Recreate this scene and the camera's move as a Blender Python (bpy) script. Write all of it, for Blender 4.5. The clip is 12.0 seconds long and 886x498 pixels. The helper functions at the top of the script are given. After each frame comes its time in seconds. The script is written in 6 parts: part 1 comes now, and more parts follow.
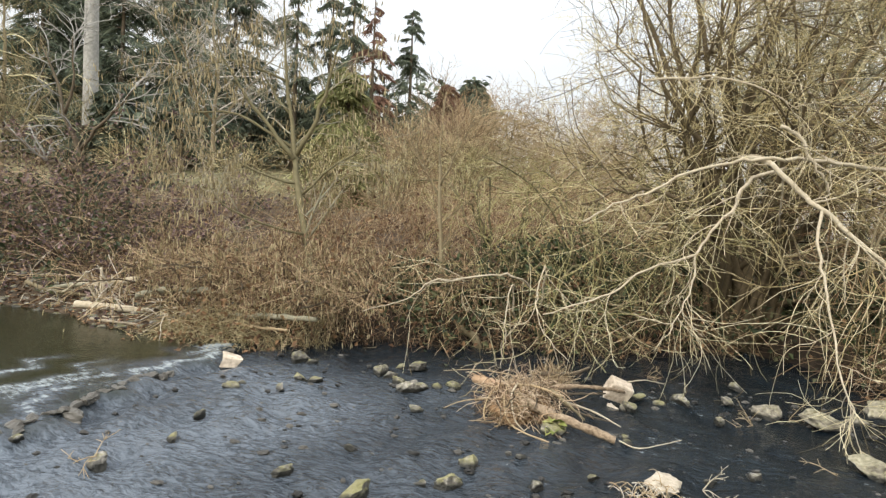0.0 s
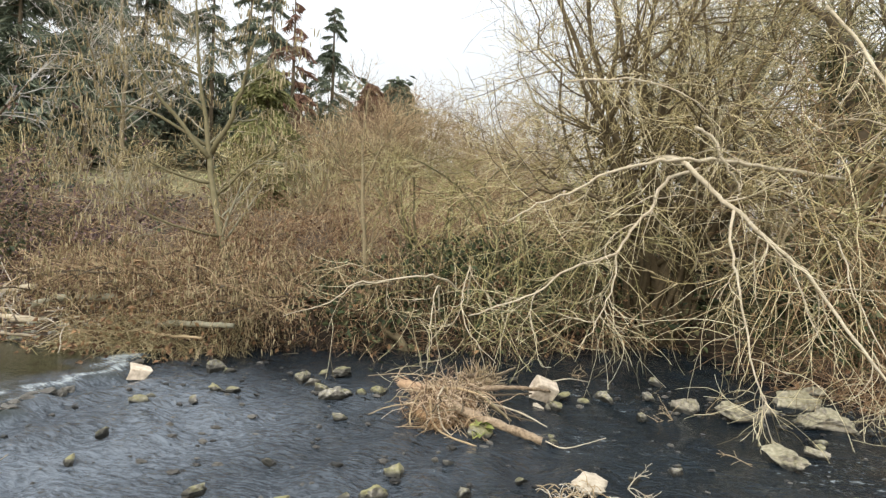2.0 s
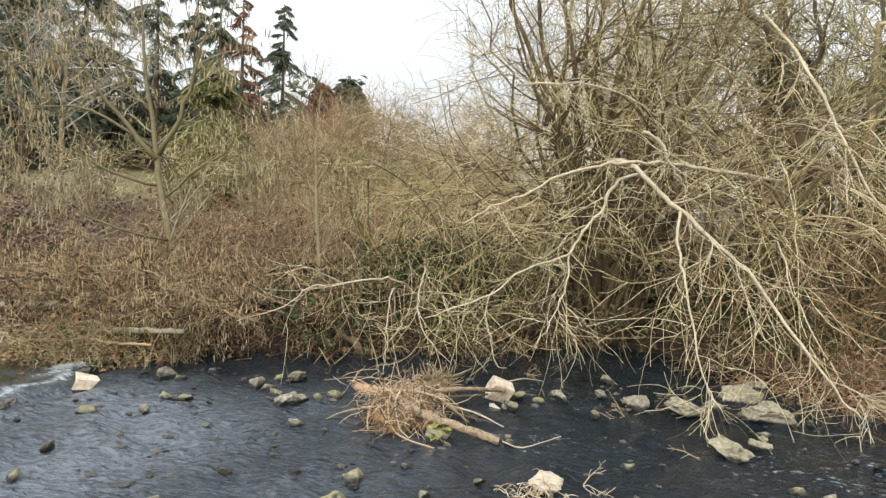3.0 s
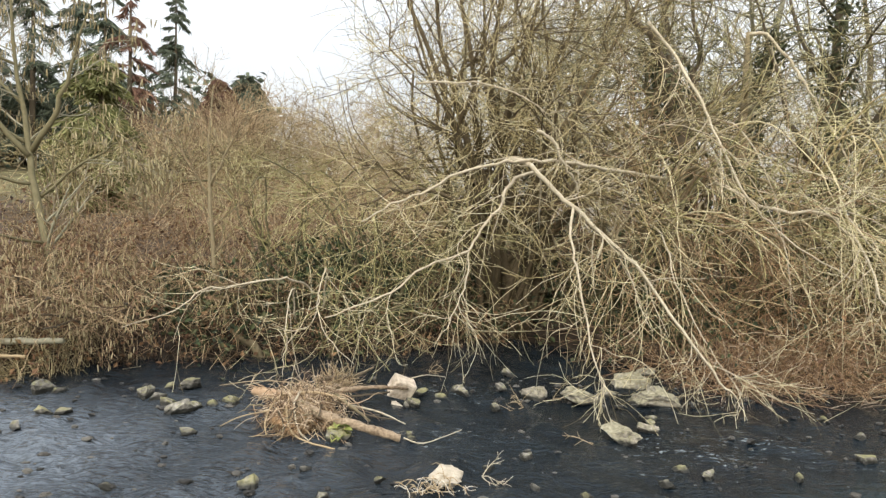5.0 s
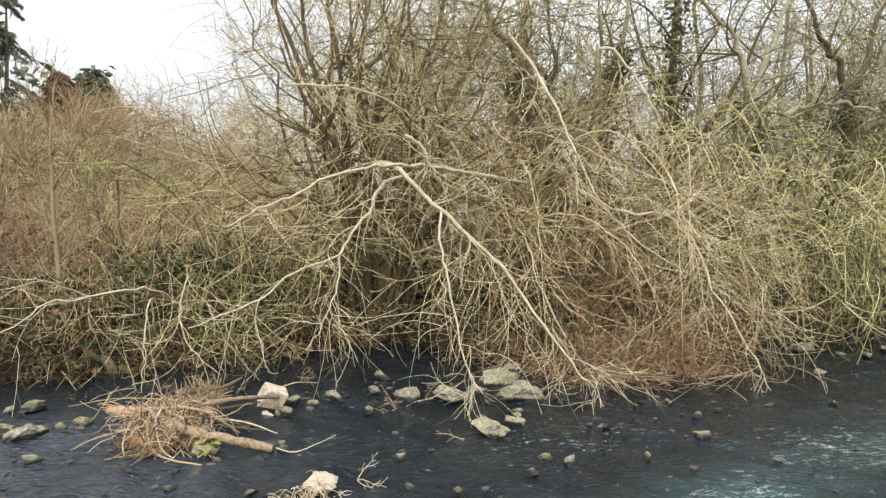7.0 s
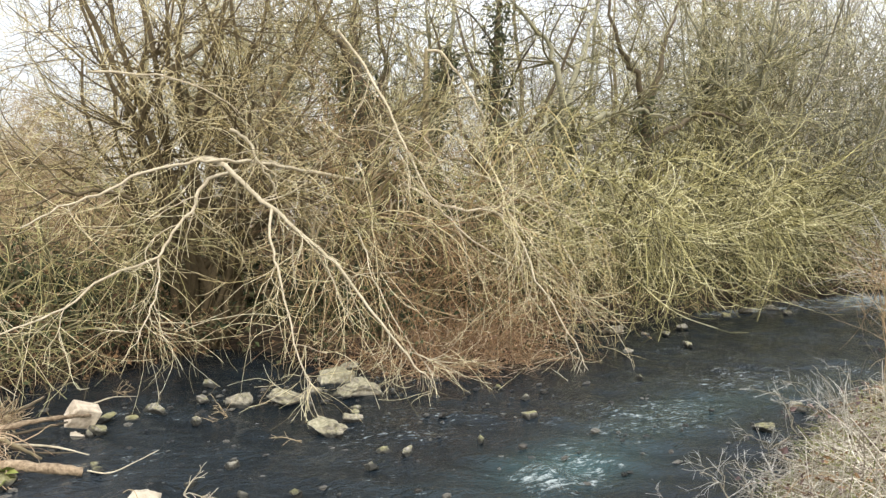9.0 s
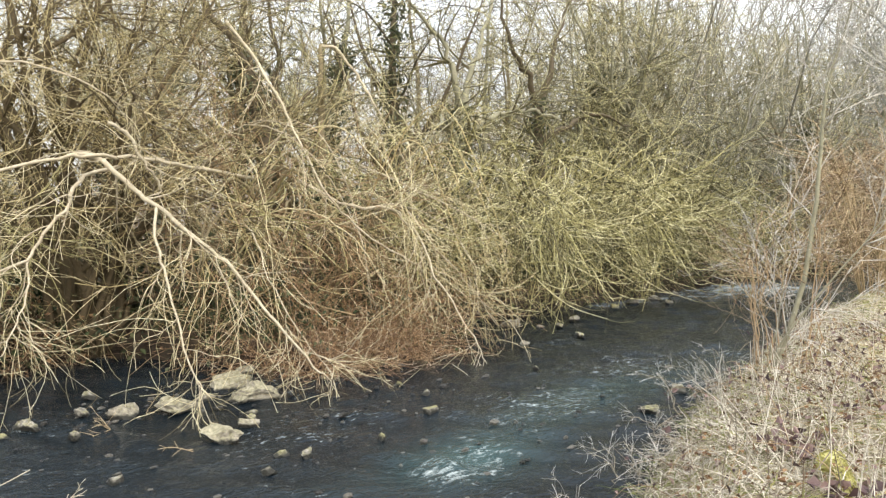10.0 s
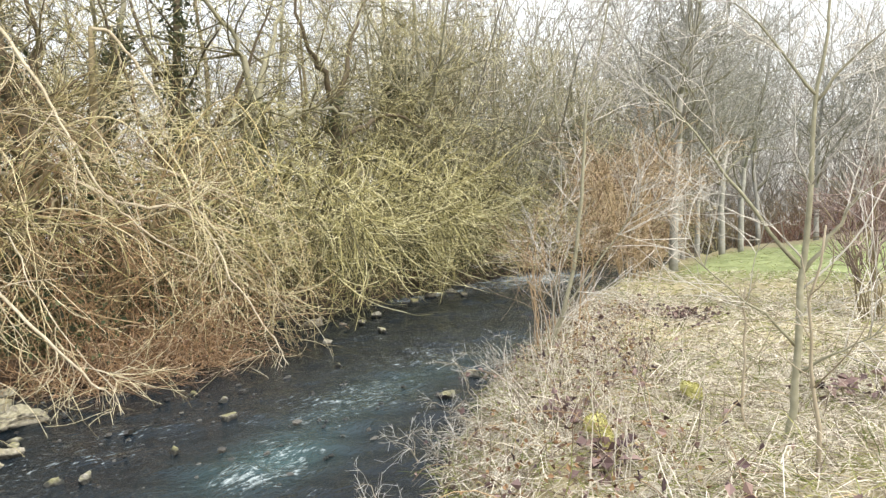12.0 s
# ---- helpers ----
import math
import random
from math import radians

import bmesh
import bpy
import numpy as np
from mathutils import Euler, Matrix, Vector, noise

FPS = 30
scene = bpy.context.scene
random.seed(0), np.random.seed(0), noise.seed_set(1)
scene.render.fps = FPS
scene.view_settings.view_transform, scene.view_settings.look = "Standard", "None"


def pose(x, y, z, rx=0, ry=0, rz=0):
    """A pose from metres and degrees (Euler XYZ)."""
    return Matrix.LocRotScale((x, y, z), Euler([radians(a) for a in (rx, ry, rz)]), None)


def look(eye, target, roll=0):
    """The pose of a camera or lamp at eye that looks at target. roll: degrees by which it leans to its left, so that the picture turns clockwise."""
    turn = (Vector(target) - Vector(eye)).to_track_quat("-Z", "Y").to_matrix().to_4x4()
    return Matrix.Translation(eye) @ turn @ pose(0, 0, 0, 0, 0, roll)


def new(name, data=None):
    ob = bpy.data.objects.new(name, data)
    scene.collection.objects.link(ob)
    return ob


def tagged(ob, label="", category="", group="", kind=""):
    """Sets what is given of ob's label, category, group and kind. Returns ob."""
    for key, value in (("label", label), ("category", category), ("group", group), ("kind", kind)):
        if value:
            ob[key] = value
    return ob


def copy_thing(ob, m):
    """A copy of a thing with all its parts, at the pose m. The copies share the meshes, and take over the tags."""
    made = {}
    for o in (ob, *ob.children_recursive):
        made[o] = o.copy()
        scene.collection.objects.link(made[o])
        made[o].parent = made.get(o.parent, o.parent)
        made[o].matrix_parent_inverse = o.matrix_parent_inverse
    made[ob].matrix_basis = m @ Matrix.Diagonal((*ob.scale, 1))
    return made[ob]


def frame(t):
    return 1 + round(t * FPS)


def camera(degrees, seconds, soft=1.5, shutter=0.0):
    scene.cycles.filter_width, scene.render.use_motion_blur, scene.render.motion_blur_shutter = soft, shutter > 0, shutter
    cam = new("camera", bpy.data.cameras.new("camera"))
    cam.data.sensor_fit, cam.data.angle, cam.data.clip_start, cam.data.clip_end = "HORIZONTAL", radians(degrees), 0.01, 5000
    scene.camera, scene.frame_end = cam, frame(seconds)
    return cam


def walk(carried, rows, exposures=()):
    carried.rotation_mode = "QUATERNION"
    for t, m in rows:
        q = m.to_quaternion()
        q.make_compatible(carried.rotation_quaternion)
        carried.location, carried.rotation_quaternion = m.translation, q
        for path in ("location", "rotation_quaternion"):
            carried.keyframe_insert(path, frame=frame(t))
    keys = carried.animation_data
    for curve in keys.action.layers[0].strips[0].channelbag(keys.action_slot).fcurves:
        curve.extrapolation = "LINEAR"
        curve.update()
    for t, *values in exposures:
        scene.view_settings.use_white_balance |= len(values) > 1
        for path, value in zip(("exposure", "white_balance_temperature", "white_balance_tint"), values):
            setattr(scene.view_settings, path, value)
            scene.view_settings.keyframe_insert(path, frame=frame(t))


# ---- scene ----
cam = camera(68.5, 12.0, soft=1.35)
PATH = [
    (0, (0.743, -0.506, 2.317), (0.503, 1.476, 2.211), 3.6),
    (0.5, (0.743, -0.444, 2.296), (0.55, 1.544, 2.194), 3.5),
    (1, (0.715, -0.37, 2.285), (0.569, 1.622, 2.187), 3.5),
    (1.5, (0.742, -0.319, 2.303), (0.658, 1.677, 2.209), 3.4),
    (2, (0.749, -0.313, 2.322), (0.736, 1.685, 2.23), 3.3),
    (2.5, (0.723, -0.318, 2.342), (0.781, 1.679, 2.254), 3.1),
    (3, (0.711, -0.343, 2.36), (0.842, 1.651, 2.275), 3.0),
    (4.8, (0.81, -0.309, 2.347), (1.2, 1.651, 2.267), 2.4),
    (5, (0.803, -0.34, 2.329), (1.217, 1.616, 2.258), 2.4),
    (5.5, (0.776, -0.354, 2.327), (1.258, 1.586, 2.259), 2.3),
    (6, (0.755, -0.368, 2.348), (1.326, 1.548, 2.284), 2.1),
    (6.5, (0.753, -0.412, 2.35), (1.433, 1.468, 2.292), 1.9),
    (7, (0.778, -0.411, 2.35), (1.569, 1.426, 2.3), 1.7),
    (7.2, (0.774, -0.421, 2.366), (1.609, 1.395, 2.317), 1.7),
    (9, (0.825, -0.413, 2.275), (2.044, 1.171, 2.24), 0.5),
    (9.5, (0.841, -0.409, 2.249), (2.179, 1.077, 2.214), 0.1),
    (10, (0.856, -0.409, 2.243), (2.304, 0.971, 2.206), -0.3),
    (10.5, (0.842, -0.429, 2.218), (2.39, 0.837, 2.176), -0.6),
    (11, (0.84, -0.445, 2.198), (2.479, 0.7, 2.152), -0.9),
    (11.5, (0.838, -0.465, 2.194), (2.558, 0.554, 2.147), -1.2),
    (12, (0.826, -0.481, 2.213), (2.618, 0.406, 2.164), -1.5),
]
walk(cam, [(t, look(eye, target, roll)) for t, eye, target, roll in PATH], [(0, 0.0), (7, 0.05), (9.5, 0.24), (10.5, 0.33), (12, 0.34)])

# ---- light: bright overcast sky, a weak soft sun ----
world = bpy.data.worlds.new("sky")
world.use_nodes = True
wn = world.node_tree
sky = wn.nodes.new("ShaderNodeTexSky")
sky.sky_type, sky.sun_disc = "NISHITA", False
sky.sun_elevation, sky.sun_rotation = radians(38), radians(200)
sky.air_density, sky.dust_density = 1.5, 5.0
cloud = wn.nodes.new("ShaderNodeTexNoise")
cloud.inputs["Scale"].default_value = 2.0
cloud.inputs["Detail"].default_value = 4.0
cover = wn.nodes.new("ShaderNodeValToRGB")
cover.color_ramp.elements[0].position, cover.color_ramp.elements[0].color = 0.3, (0.83, 0.83, 0.86, 1)
cover.color_ramp.elements[1].position, cover.color_ramp.elements[1].color = 0.7, (1.0, 1.0, 1.0, 1)
wn.links.new(cloud.outputs[0], cover.inputs[0])
clear_bg = wn.nodes["Background"]
clear_bg.inputs[1].default_value = 0.05
cloud_bg = wn.nodes.new("ShaderNodeBackground")
# an overcast sky is brightest overhead
where = wn.nodes.new("ShaderNodeTexCoord")
split = wn.nodes.new("ShaderNodeSeparateXYZ")
grow = wn.nodes.new("ShaderNodeMapRange")
grow.inputs[3].default_value, grow.inputs[4].default_value = 0.66, 1.98
wn.links.new(where.outputs["Generated"], split.inputs[0])
wn.links.new(split.outputs[2], grow.inputs[0])
wn.links.new(grow.outputs[0], cloud_bg.inputs[1])
both = wn.nodes.new("ShaderNodeAddShader")
wn.links.new(sky.outputs[0], clear_bg.inputs[0])
wn.links.new(cover.outputs[0], cloud_bg.inputs[0])
wn.links.new(clear_bg.outputs[0], both.inputs[0])
wn.links.new(cloud_bg.outputs[0], both.inputs[1])
wn.links.new(both.outputs[0], wn.nodes["World Output"].inputs[0])
scene.world = world
sun = new("sun", bpy.data.lights.new("sun", "SUN"))
sun.data.energy, sun.data.angle, sun.data.color = 2.2, radians(14), (1.0, 0.96, 0.89)
sun.matrix_world = look((-6, -10, 14), (3, 6, 0))


# ---- materials ----
def surface(name, stops, scale=6.0, rough=0.85, bump=0.3, island=0.6, stretch=(1, 1, 1), dist=0.01):
    """Colour from two scales of noise and, piece by piece, from a random value."""
    m = bpy.data.materials.new(name)
    m.use_nodes = True
    n, l = m.node_tree.nodes, m.node_tree.links
    b = n["Principled BSDF"]
    b.inputs["Roughness"].default_value = rough
    b.inputs["Specular IOR Level"].default_value = 0.3
    geo = n.new("ShaderNodeNewGeometry")
    mp = n.new("ShaderNodeMapping")
    mp.inputs["Scale"].default_value = stretch
    l.new(geo.outputs["Position"], mp.inputs[0])
    fine, wide = n.new("ShaderNodeTexNoise"), n.new("ShaderNodeTexNoise")
    fine.inputs["Scale"].default_value, fine.inputs["Detail"].default_value = scale, 6.0
    wide.inputs["Scale"].default_value, wide.inputs["Detail"].default_value = scale * 0.08, 3.0
    l.new(mp.outputs[0], fine.inputs["Vector"])
    l.new(mp.outputs[0], wide.inputs["Vector"])
    a = n.new("ShaderNodeMath")
    a.operation = "MULTIPLY_ADD"
    l.new(fine.outputs[0], a.inputs[0])
    a.inputs[1].default_value = 0.6 * (1 - island)
    w = n.new("ShaderNodeMath")
    w.operation = "MULTIPLY"
    l.new(wide.outputs[0], w.inputs[0])
    w.inputs[1].default_value = 0.4 * (1 - island)
    l.new(w.outputs[0], a.inputs[2])
    c = n.new("ShaderNodeMath")
    c.operation = "MULTIPLY_ADD"
    l.new(geo.outputs["Random Per Island"], c.inputs[0])
    c.inputs[1].default_value = island
    l.new(a.outputs[0], c.inputs[2])
    ramp = n.new("ShaderNodeValToRGB")
    els = ramp.color_ramp.elements
    while len(els) < len(stops):
        els.new(0.5)
    for k, col in enumerate(stops):
        els[k].position = 0.28 + 0.44 * k / (len(stops) - 1)
        els[k].color = (*col, 1)
    l.new(c.outputs[0], ramp.inputs[0])
    l.new(ramp.outputs[0], b.inputs["Base Color"])
    if bump:
        bp = n.new("ShaderNodeBump")
        bp.inputs["Strength"].default_value, bp.inputs["Distance"].default_value = bump, dist
        l.new(fine.outputs[0], bp.inputs["Height"])
        l.new(bp.outputs[0], b.inputs["Normal"])
    return m


M = {
    "willow": surface("willow_twigs", [(0.062, 0.042, 0.018), (0.185, 0.135, 0.060), (0.474, 0.390, 0.202), (0.820, 0.730, 0.478)], 5, island=0.8),
    "olive": surface("olive_twigs", [(0.055, 0.05, 0.022), (0.175, 0.158, 0.070), (0.44, 0.405, 0.19), (0.74, 0.70, 0.43)], 5, island=0.8),
    "rust": surface("rust_twigs", [(0.14, 0.08, 0.045), (0.32, 0.20, 0.105), (0.48, 0.33, 0.20)], 5),
    "brown": surface("brown_willow_twigs", [(0.082, 0.060, 0.028), (0.216, 0.170, 0.074), (0.433, 0.360, 0.175), (0.700, 0.610, 0.368)], 5),
    "dark": surface("dark_bark", [(0.05, 0.04, 0.03), (0.10, 0.08, 0.055), (0.17, 0.14, 0.09)], 14, bump=0.7),
    "bark": surface("grey_brown_bark", [(0.103, 0.080, 0.046), (0.206, 0.170, 0.101), (0.330, 0.280, 0.175)], 16, bump=0.7),
    "willow_bark": surface("dark_willow_bark", [(0.045, 0.034, 0.02), (0.10, 0.078, 0.045), (0.19, 0.15, 0.09)], 16, bump=0.7),
    "log_bark": surface("flaking_log_bark", [(0.07, 0.05, 0.032), (0.19, 0.14, 0.09), (0.36, 0.28, 0.19), (0.52, 0.43, 0.31)], 26, bump=1.0, island=0.1, dist=0.03),
    "mossy": surface("mossy_bark", [(0.07, 0.06, 0.04), (0.145, 0.13, 0.07), (0.25, 0.22, 0.13)], 12, bump=0.7),
    "dead": surface("bleached_wood", [(0.22, 0.18, 0.115), (0.46, 0.40, 0.29), (0.68, 0.62, 0.49)], 18, bump=0.8, island=0.35),
    "pale": surface("pale_bark", [(0.16, 0.158, 0.145), (0.32, 0.318, 0.29), (0.49, 0.485, 0.455)], 9, bump=0.6, island=0.3),
    "ash": surface("grey_green_bark", [(0.14, 0.135, 0.09), (0.28, 0.27, 0.19), (0.43, 0.41, 0.31)], 16, bump=0.5, island=0.3),
    "grey": surface("grey_twigs", [(0.144, 0.120, 0.083), (0.309, 0.265, 0.189), (0.494, 0.440, 0.331)], 5),
    "tan": surface("tan_twigs", [(0.22, 0.16, 0.09), (0.38, 0.29, 0.17), (0.52, 0.42, 0.27)], 4),
    "bramble": surface("bramble_canes", [(0.10, 0.064, 0.04), (0.24, 0.162, 0.095), (0.41, 0.295, 0.175), (0.56, 0.435, 0.27)], 4),
    "russet": surface("orange_brown_twigs", [(0.20, 0.10, 0.05), (0.42, 0.25, 0.12), (0.60, 0.41, 0.23)], 5, island=0.5),
    "purple": surface("red_stems", [(0.13, 0.065, 0.055), (0.25, 0.13, 0.11), (0.38, 0.225, 0.18)], 4),
    "brush": surface("dead_brush_twigs", [(0.11, 0.068, 0.042), (0.28, 0.195, 0.12), (0.48, 0.36, 0.24), (0.66, 0.54, 0.39)], 5, island=0.7),
    "plum": surface("purple_grey_twigs", [(0.14, 0.10, 0.09), (0.28, 0.21, 0.19), (0.44, 0.36, 0.32)], 5),
    "catkin": surface("catkins", [(0.20, 0.16, 0.08), (0.36, 0.30, 0.16), (0.53, 0.46, 0.28)], 4),
    "leaf": surface("dull_leaves", [(0.03, 0.04, 0.02), (0.06, 0.085, 0.035), (0.12, 0.12, 0.06)], 4, rough=0.55),
    "brown_leaf": surface("dead_leaves", [(0.09, 0.05, 0.03), (0.19, 0.11, 0.06), (0.30, 0.19, 0.10)], 4),
    "plum_leaf": surface("purple_brown_leaves", [(0.06, 0.038, 0.04), (0.145, 0.095, 0.09), (0.27, 0.19, 0.17)], 6, rough=0.6),
    "ivy": surface("ivy_leaves", [(0.035, 0.045, 0.022), (0.075, 0.09, 0.045), (0.14, 0.15, 0.085)], 4, rough=0.45),
    # needles lightened and greyed to paint in the haze of distance
    "needle": surface("conifer_needles", [(0.055, 0.075, 0.055), (0.11, 0.135, 0.095), (0.19, 0.22, 0.15)], 1.5),
    "gold_needle": surface("yellow_green_needles", [(0.11, 0.12, 0.045), (0.20, 0.21, 0.08), (0.31, 0.31, 0.14)], 1.5),
    "red_needle": surface("russet_needles", [(0.10, 0.055, 0.04), (0.19, 0.105, 0.075), (0.28, 0.17, 0.12)], 1.5),
    "straw": surface("dry_grass", [(0.195, 0.158, 0.118), (0.415, 0.367, 0.288), (0.61, 0.562, 0.468), (0.78, 0.738, 0.642)], 3, rough=0.7, bump=0),
    "blade": surface("green_grass", [(0.10, 0.13, 0.03), (0.22, 0.25, 0.07), (0.36, 0.36, 0.14)], 3, rough=0.7, bump=0),
    "moss": surface("bright_moss", [(0.27, 0.25, 0.07), (0.43, 0.41, 0.15), (0.58, 0.55, 0.27)], 30, bump=1.0, island=0.2),
    "foam": surface("foam", [(0.55, 0.62, 0.62), (0.75, 0.80, 0.80), (0.85, 0.88, 0.88)], 20, rough=0.5, bump=0.5),
    "chalk": surface("white_stone", [(0.16, 0.13, 0.09), (0.42, 0.37, 0.285), (0.66, 0.60, 0.50)], 14, bump=0.6, island=0.1),
    "white": surface("white_limestone", [(0.16, 0.12, 0.075), (0.44, 0.37, 0.28), (0.66, 0.58, 0.47), (0.80, 0.74, 0.63)], 17, bump=0.8, island=0.1),
    "wet_pebble": surface("wet_pebbles", [(0.02, 0.02, 0.018), (0.045, 0.043, 0.038), (0.11, 0.105, 0.09)], 30, rough=0.35),
    "silver": surface("silver_twigs", [(0.28, 0.265, 0.225), (0.47, 0.45, 0.40), (0.68, 0.65, 0.60)], 9, bump=0.2),
    "shoot": surface("pale_yellow_shoots", [(0.16, 0.125, 0.06), (0.42, 0.36, 0.20), (0.66, 0.59, 0.38), (0.84, 0.78, 0.57)], 6, island=0.7),
    "cut": surface("fresh_cut_wood", [(0.26, 0.17, 0.10), (0.42, 0.29, 0.18), (0.56, 0.41, 0.27)], 25, bump=0.4, island=0.2),
}


def stone_material(name, colours, algae, rough):
    """Wet dark foot, pale limestone, yellow-green algae and moss on the faces that look up."""
    m = surface(name, colours, 22, rough, 1.0, 0.15, dist=0.02)
    n, l = m.node_tree.nodes, m.node_tree.links
    b = n["Principled BSDF"]
    old = b.inputs["Base Color"].links[0].from_socket
    geo = n.new("ShaderNodeNewGeometry")
    sp = n.new("ShaderNodeSeparateXYZ")
    l.new(geo.outputs["Normal"], sp.inputs[0])
    nz = n.new("ShaderNodeTexNoise")
    nz.inputs["Scale"].default_value = 16.0
    nz.inputs["Detail"].default_value = 5.0
    l.new(geo.outputs["Position"], nz.inputs["Vector"])
    inf = n.new("ShaderNodeObjectInfo")
    add = n.new("ShaderNodeMath")
    add.operation = "MULTIPLY_ADD"
    l.new(sp.outputs[2], add.inputs[0])
    add.inputs[1].default_value = 0.35
    l.new(nz.outputs[0], add.inputs[2])
    add2 = n.new("ShaderNodeMath")
    add2.operation = "MULTIPLY_ADD"
    l.new(inf.outputs["Random"], add2.inputs[0])
    add2.inputs[1].default_value = 0.35
    l.new(add.outputs[0], add2.inputs[2])
    mr = n.new("ShaderNodeMapRange")
    mr.inputs[1].default_value, mr.inputs[2].default_value = 0.78, 1.02
    mr.inputs[4].default_value = algae
    l.new(add2.outputs[0], mr.inputs[0])
    mix = n.new("ShaderNodeMixRGB")
    mix.inputs[2].default_value = (0.27, 0.26, 0.085, 1)
    l.new(mr.outputs[0], mix.inputs[0])
    l.new(old, mix.inputs[1])
    # wet foot
    pz = n.new("ShaderNodeSeparateXYZ")
    l.new(geo.outputs["Position"], pz.inputs[0])
    wz = n.new("ShaderNodeMath")
    wz.operation = "MULTIPLY_ADD"
    l.new(nz.outputs[0], wz.inputs[0])
    wz.inputs[1].default_value = -0.07
    l.new(pz.outputs[2], wz.inputs[2])
    wm = n.new("ShaderNodeMapRange")
    wm.inputs[1].default_value, wm.inputs[2].default_value = 0.0, 0.035
    wm.inputs[3].default_value, wm.inputs[4].default_value = 1.0, 0.0
    l.new(wz.outputs[0], wm.inputs[0])
    wet = n.new("ShaderNodeMixRGB")
    wet.inputs[2].default_value = (0.03, 0.03, 0.025, 1)
    l.new(wm.outputs[0], wet.inputs[0])
    l.new(mix.outputs[0], wet.inputs[1])
    l.new(wet.outputs[0], b.inputs["Base Color"])
    return m


M["stone"] = stone_material("river_stone", [(0.03, 0.029, 0.026), (0.085, 0.081, 0.070), (0.20, 0.19, 0.16), (0.46, 0.44, 0.39)], 0.58, 0.6)
M["block"] = stone_material("pale_limestone", [(0.03, 0.028, 0.022), (0.11, 0.10, 0.078), (0.27, 0.25, 0.20), (0.50, 0.47, 0.385)], 0.25, 0.85)


def water_material():
    m = bpy.data.materials.new("river_water")
    m.use_nodes = True
    n, l = m.node_tree.nodes, m.node_tree.links
    b = n["Principled BSDF"]
    b.inputs["Roughness"].default_value, b.inputs["IOR"].default_value = 0.05, 1.33
    b.inputs["Specular IOR Level"].default_value = 0.5
    b.inputs["Specular Tint"].default_value = (0.82, 0.92, 1.0, 1)
    geo = n.new("ShaderNodeNewGeometry")
    mp = n.new("ShaderNodeMapping")
    mp.vector_type = "TEXTURE"
    mp.inputs["Scale"].default_value = (1.5, 0.8, 1.0)
    mp.inputs["Rotation"].default_value = (0, 0, radians(-20))
    l.new(geo.outputs["Position"], mp.inputs[0])
    big, small, tint = (n.new("ShaderNodeTexNoise") for _ in range(3))
    big.inputs["Scale"].default_value, big.inputs["Detail"].default_value, big.inputs["Distortion"].default_value = 5.0, 6.0, 0.35
    small.inputs["Scale"].default_value, small.inputs["Detail"].default_value, small.inputs["Distortion"].default_value = 15.0, 6.0, 0.9
    tint.inputs["Scale"].default_value = 0.5
    for t in (big, small):
        l.new(mp.outputs[0], t.inputs["Vector"])
    l.new(geo.outputs["Position"], tint.inputs["Vector"])
    ramp = n.new("ShaderNodeValToRGB")
    ramp.color_ramp.elements[0].position, ramp.color_ramp.elements[0].color = 0.35, (0.006, 0.010, 0.014, 1)
    ramp.color_ramp.elements[1].position, ramp.color_ramp.elements[1].color = 0.7, (0.012, 0.019, 0.025, 1)
    l.new(tint.outputs[0], ramp.inputs[0])
    # thin streaks of foam, some painted as glints, where the attribute allows
    mp2 = n.new("ShaderNodeMapping")
    mp2.vector_type = "TEXTURE"
    mp2.inputs["Scale"].default_value = (2.0, 0.65, 1.0)
    mp2.inputs["Rotation"].default_value = (0, 0, radians(-28))
    l.new(geo.outputs["Position"], mp2.inputs[0])
    st = n.new("ShaderNodeTexNoise")
    st.inputs["Scale"].default_value, st.inputs["Detail"].default_value, st.inputs["Distortion"].default_value = 12.0, 10.0, 0.8
    l.new(mp2.outputs[0], st.inputs["Vector"])
    fa = n.new("ShaderNodeAttribute")
    fa.attribute_name = "foam"
    sm = n.new("ShaderNodeMath")
    sm.operation = "MULTIPLY_ADD"
    l.new(fa.outputs["Fac"], sm.inputs[0])
    sm.inputs[1].default_value = 0.24
    lace = n.new("ShaderNodeTexNoise")
    lace.inputs["Scale"].default_value, lace.inputs["Detail"].default_value, lace.inputs["Distortion"].default_value = 17.0, 8.0, 1.6
    l.new(geo.outputs["Position"], lace.inputs["Vector"])
    both = n.new("ShaderNodeMixRGB")
    both.inputs[0].default_value = 0.42
    l.new(st.outputs[0], both.inputs[1])
    l.new(lace.outputs[0], both.inputs[2])
    l.new(both.outputs[0], sm.inputs[2])
    fr = n.new("ShaderNodeMapRange")
    fr.inputs[1].default_value, fr.inputs[2].default_value = 0.66, 0.84
    fr.inputs[4].default_value = 0.78
    l.new(sm.outputs[0], fr.inputs[0])
    fm = n.new("ShaderNodeMixRGB")
    fm.inputs[2].default_value = (0.50, 0.57, 0.58, 1)
    l.new(fr.outputs[0], fm.inputs[0])
    pl = n.new("ShaderNodeAttribute")
    pl.attribute_name = "pool"
    pm = n.new("ShaderNodeMixRGB")
    pm.inputs[2].default_value = (0.020, 0.024, 0.011, 1)
    l.new(pl.outputs["Fac"], pm.inputs[0])
    l.new(ramp.outputs[0], pm.inputs[1])
    # pale base colour: froth, and sky reflection painted into the water
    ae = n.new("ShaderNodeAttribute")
    ae.attribute_name = "sheen_froth"
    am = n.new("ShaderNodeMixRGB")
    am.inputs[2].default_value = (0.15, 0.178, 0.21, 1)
    # ripple noise breaks the painted sheen into glints
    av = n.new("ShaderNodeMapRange")
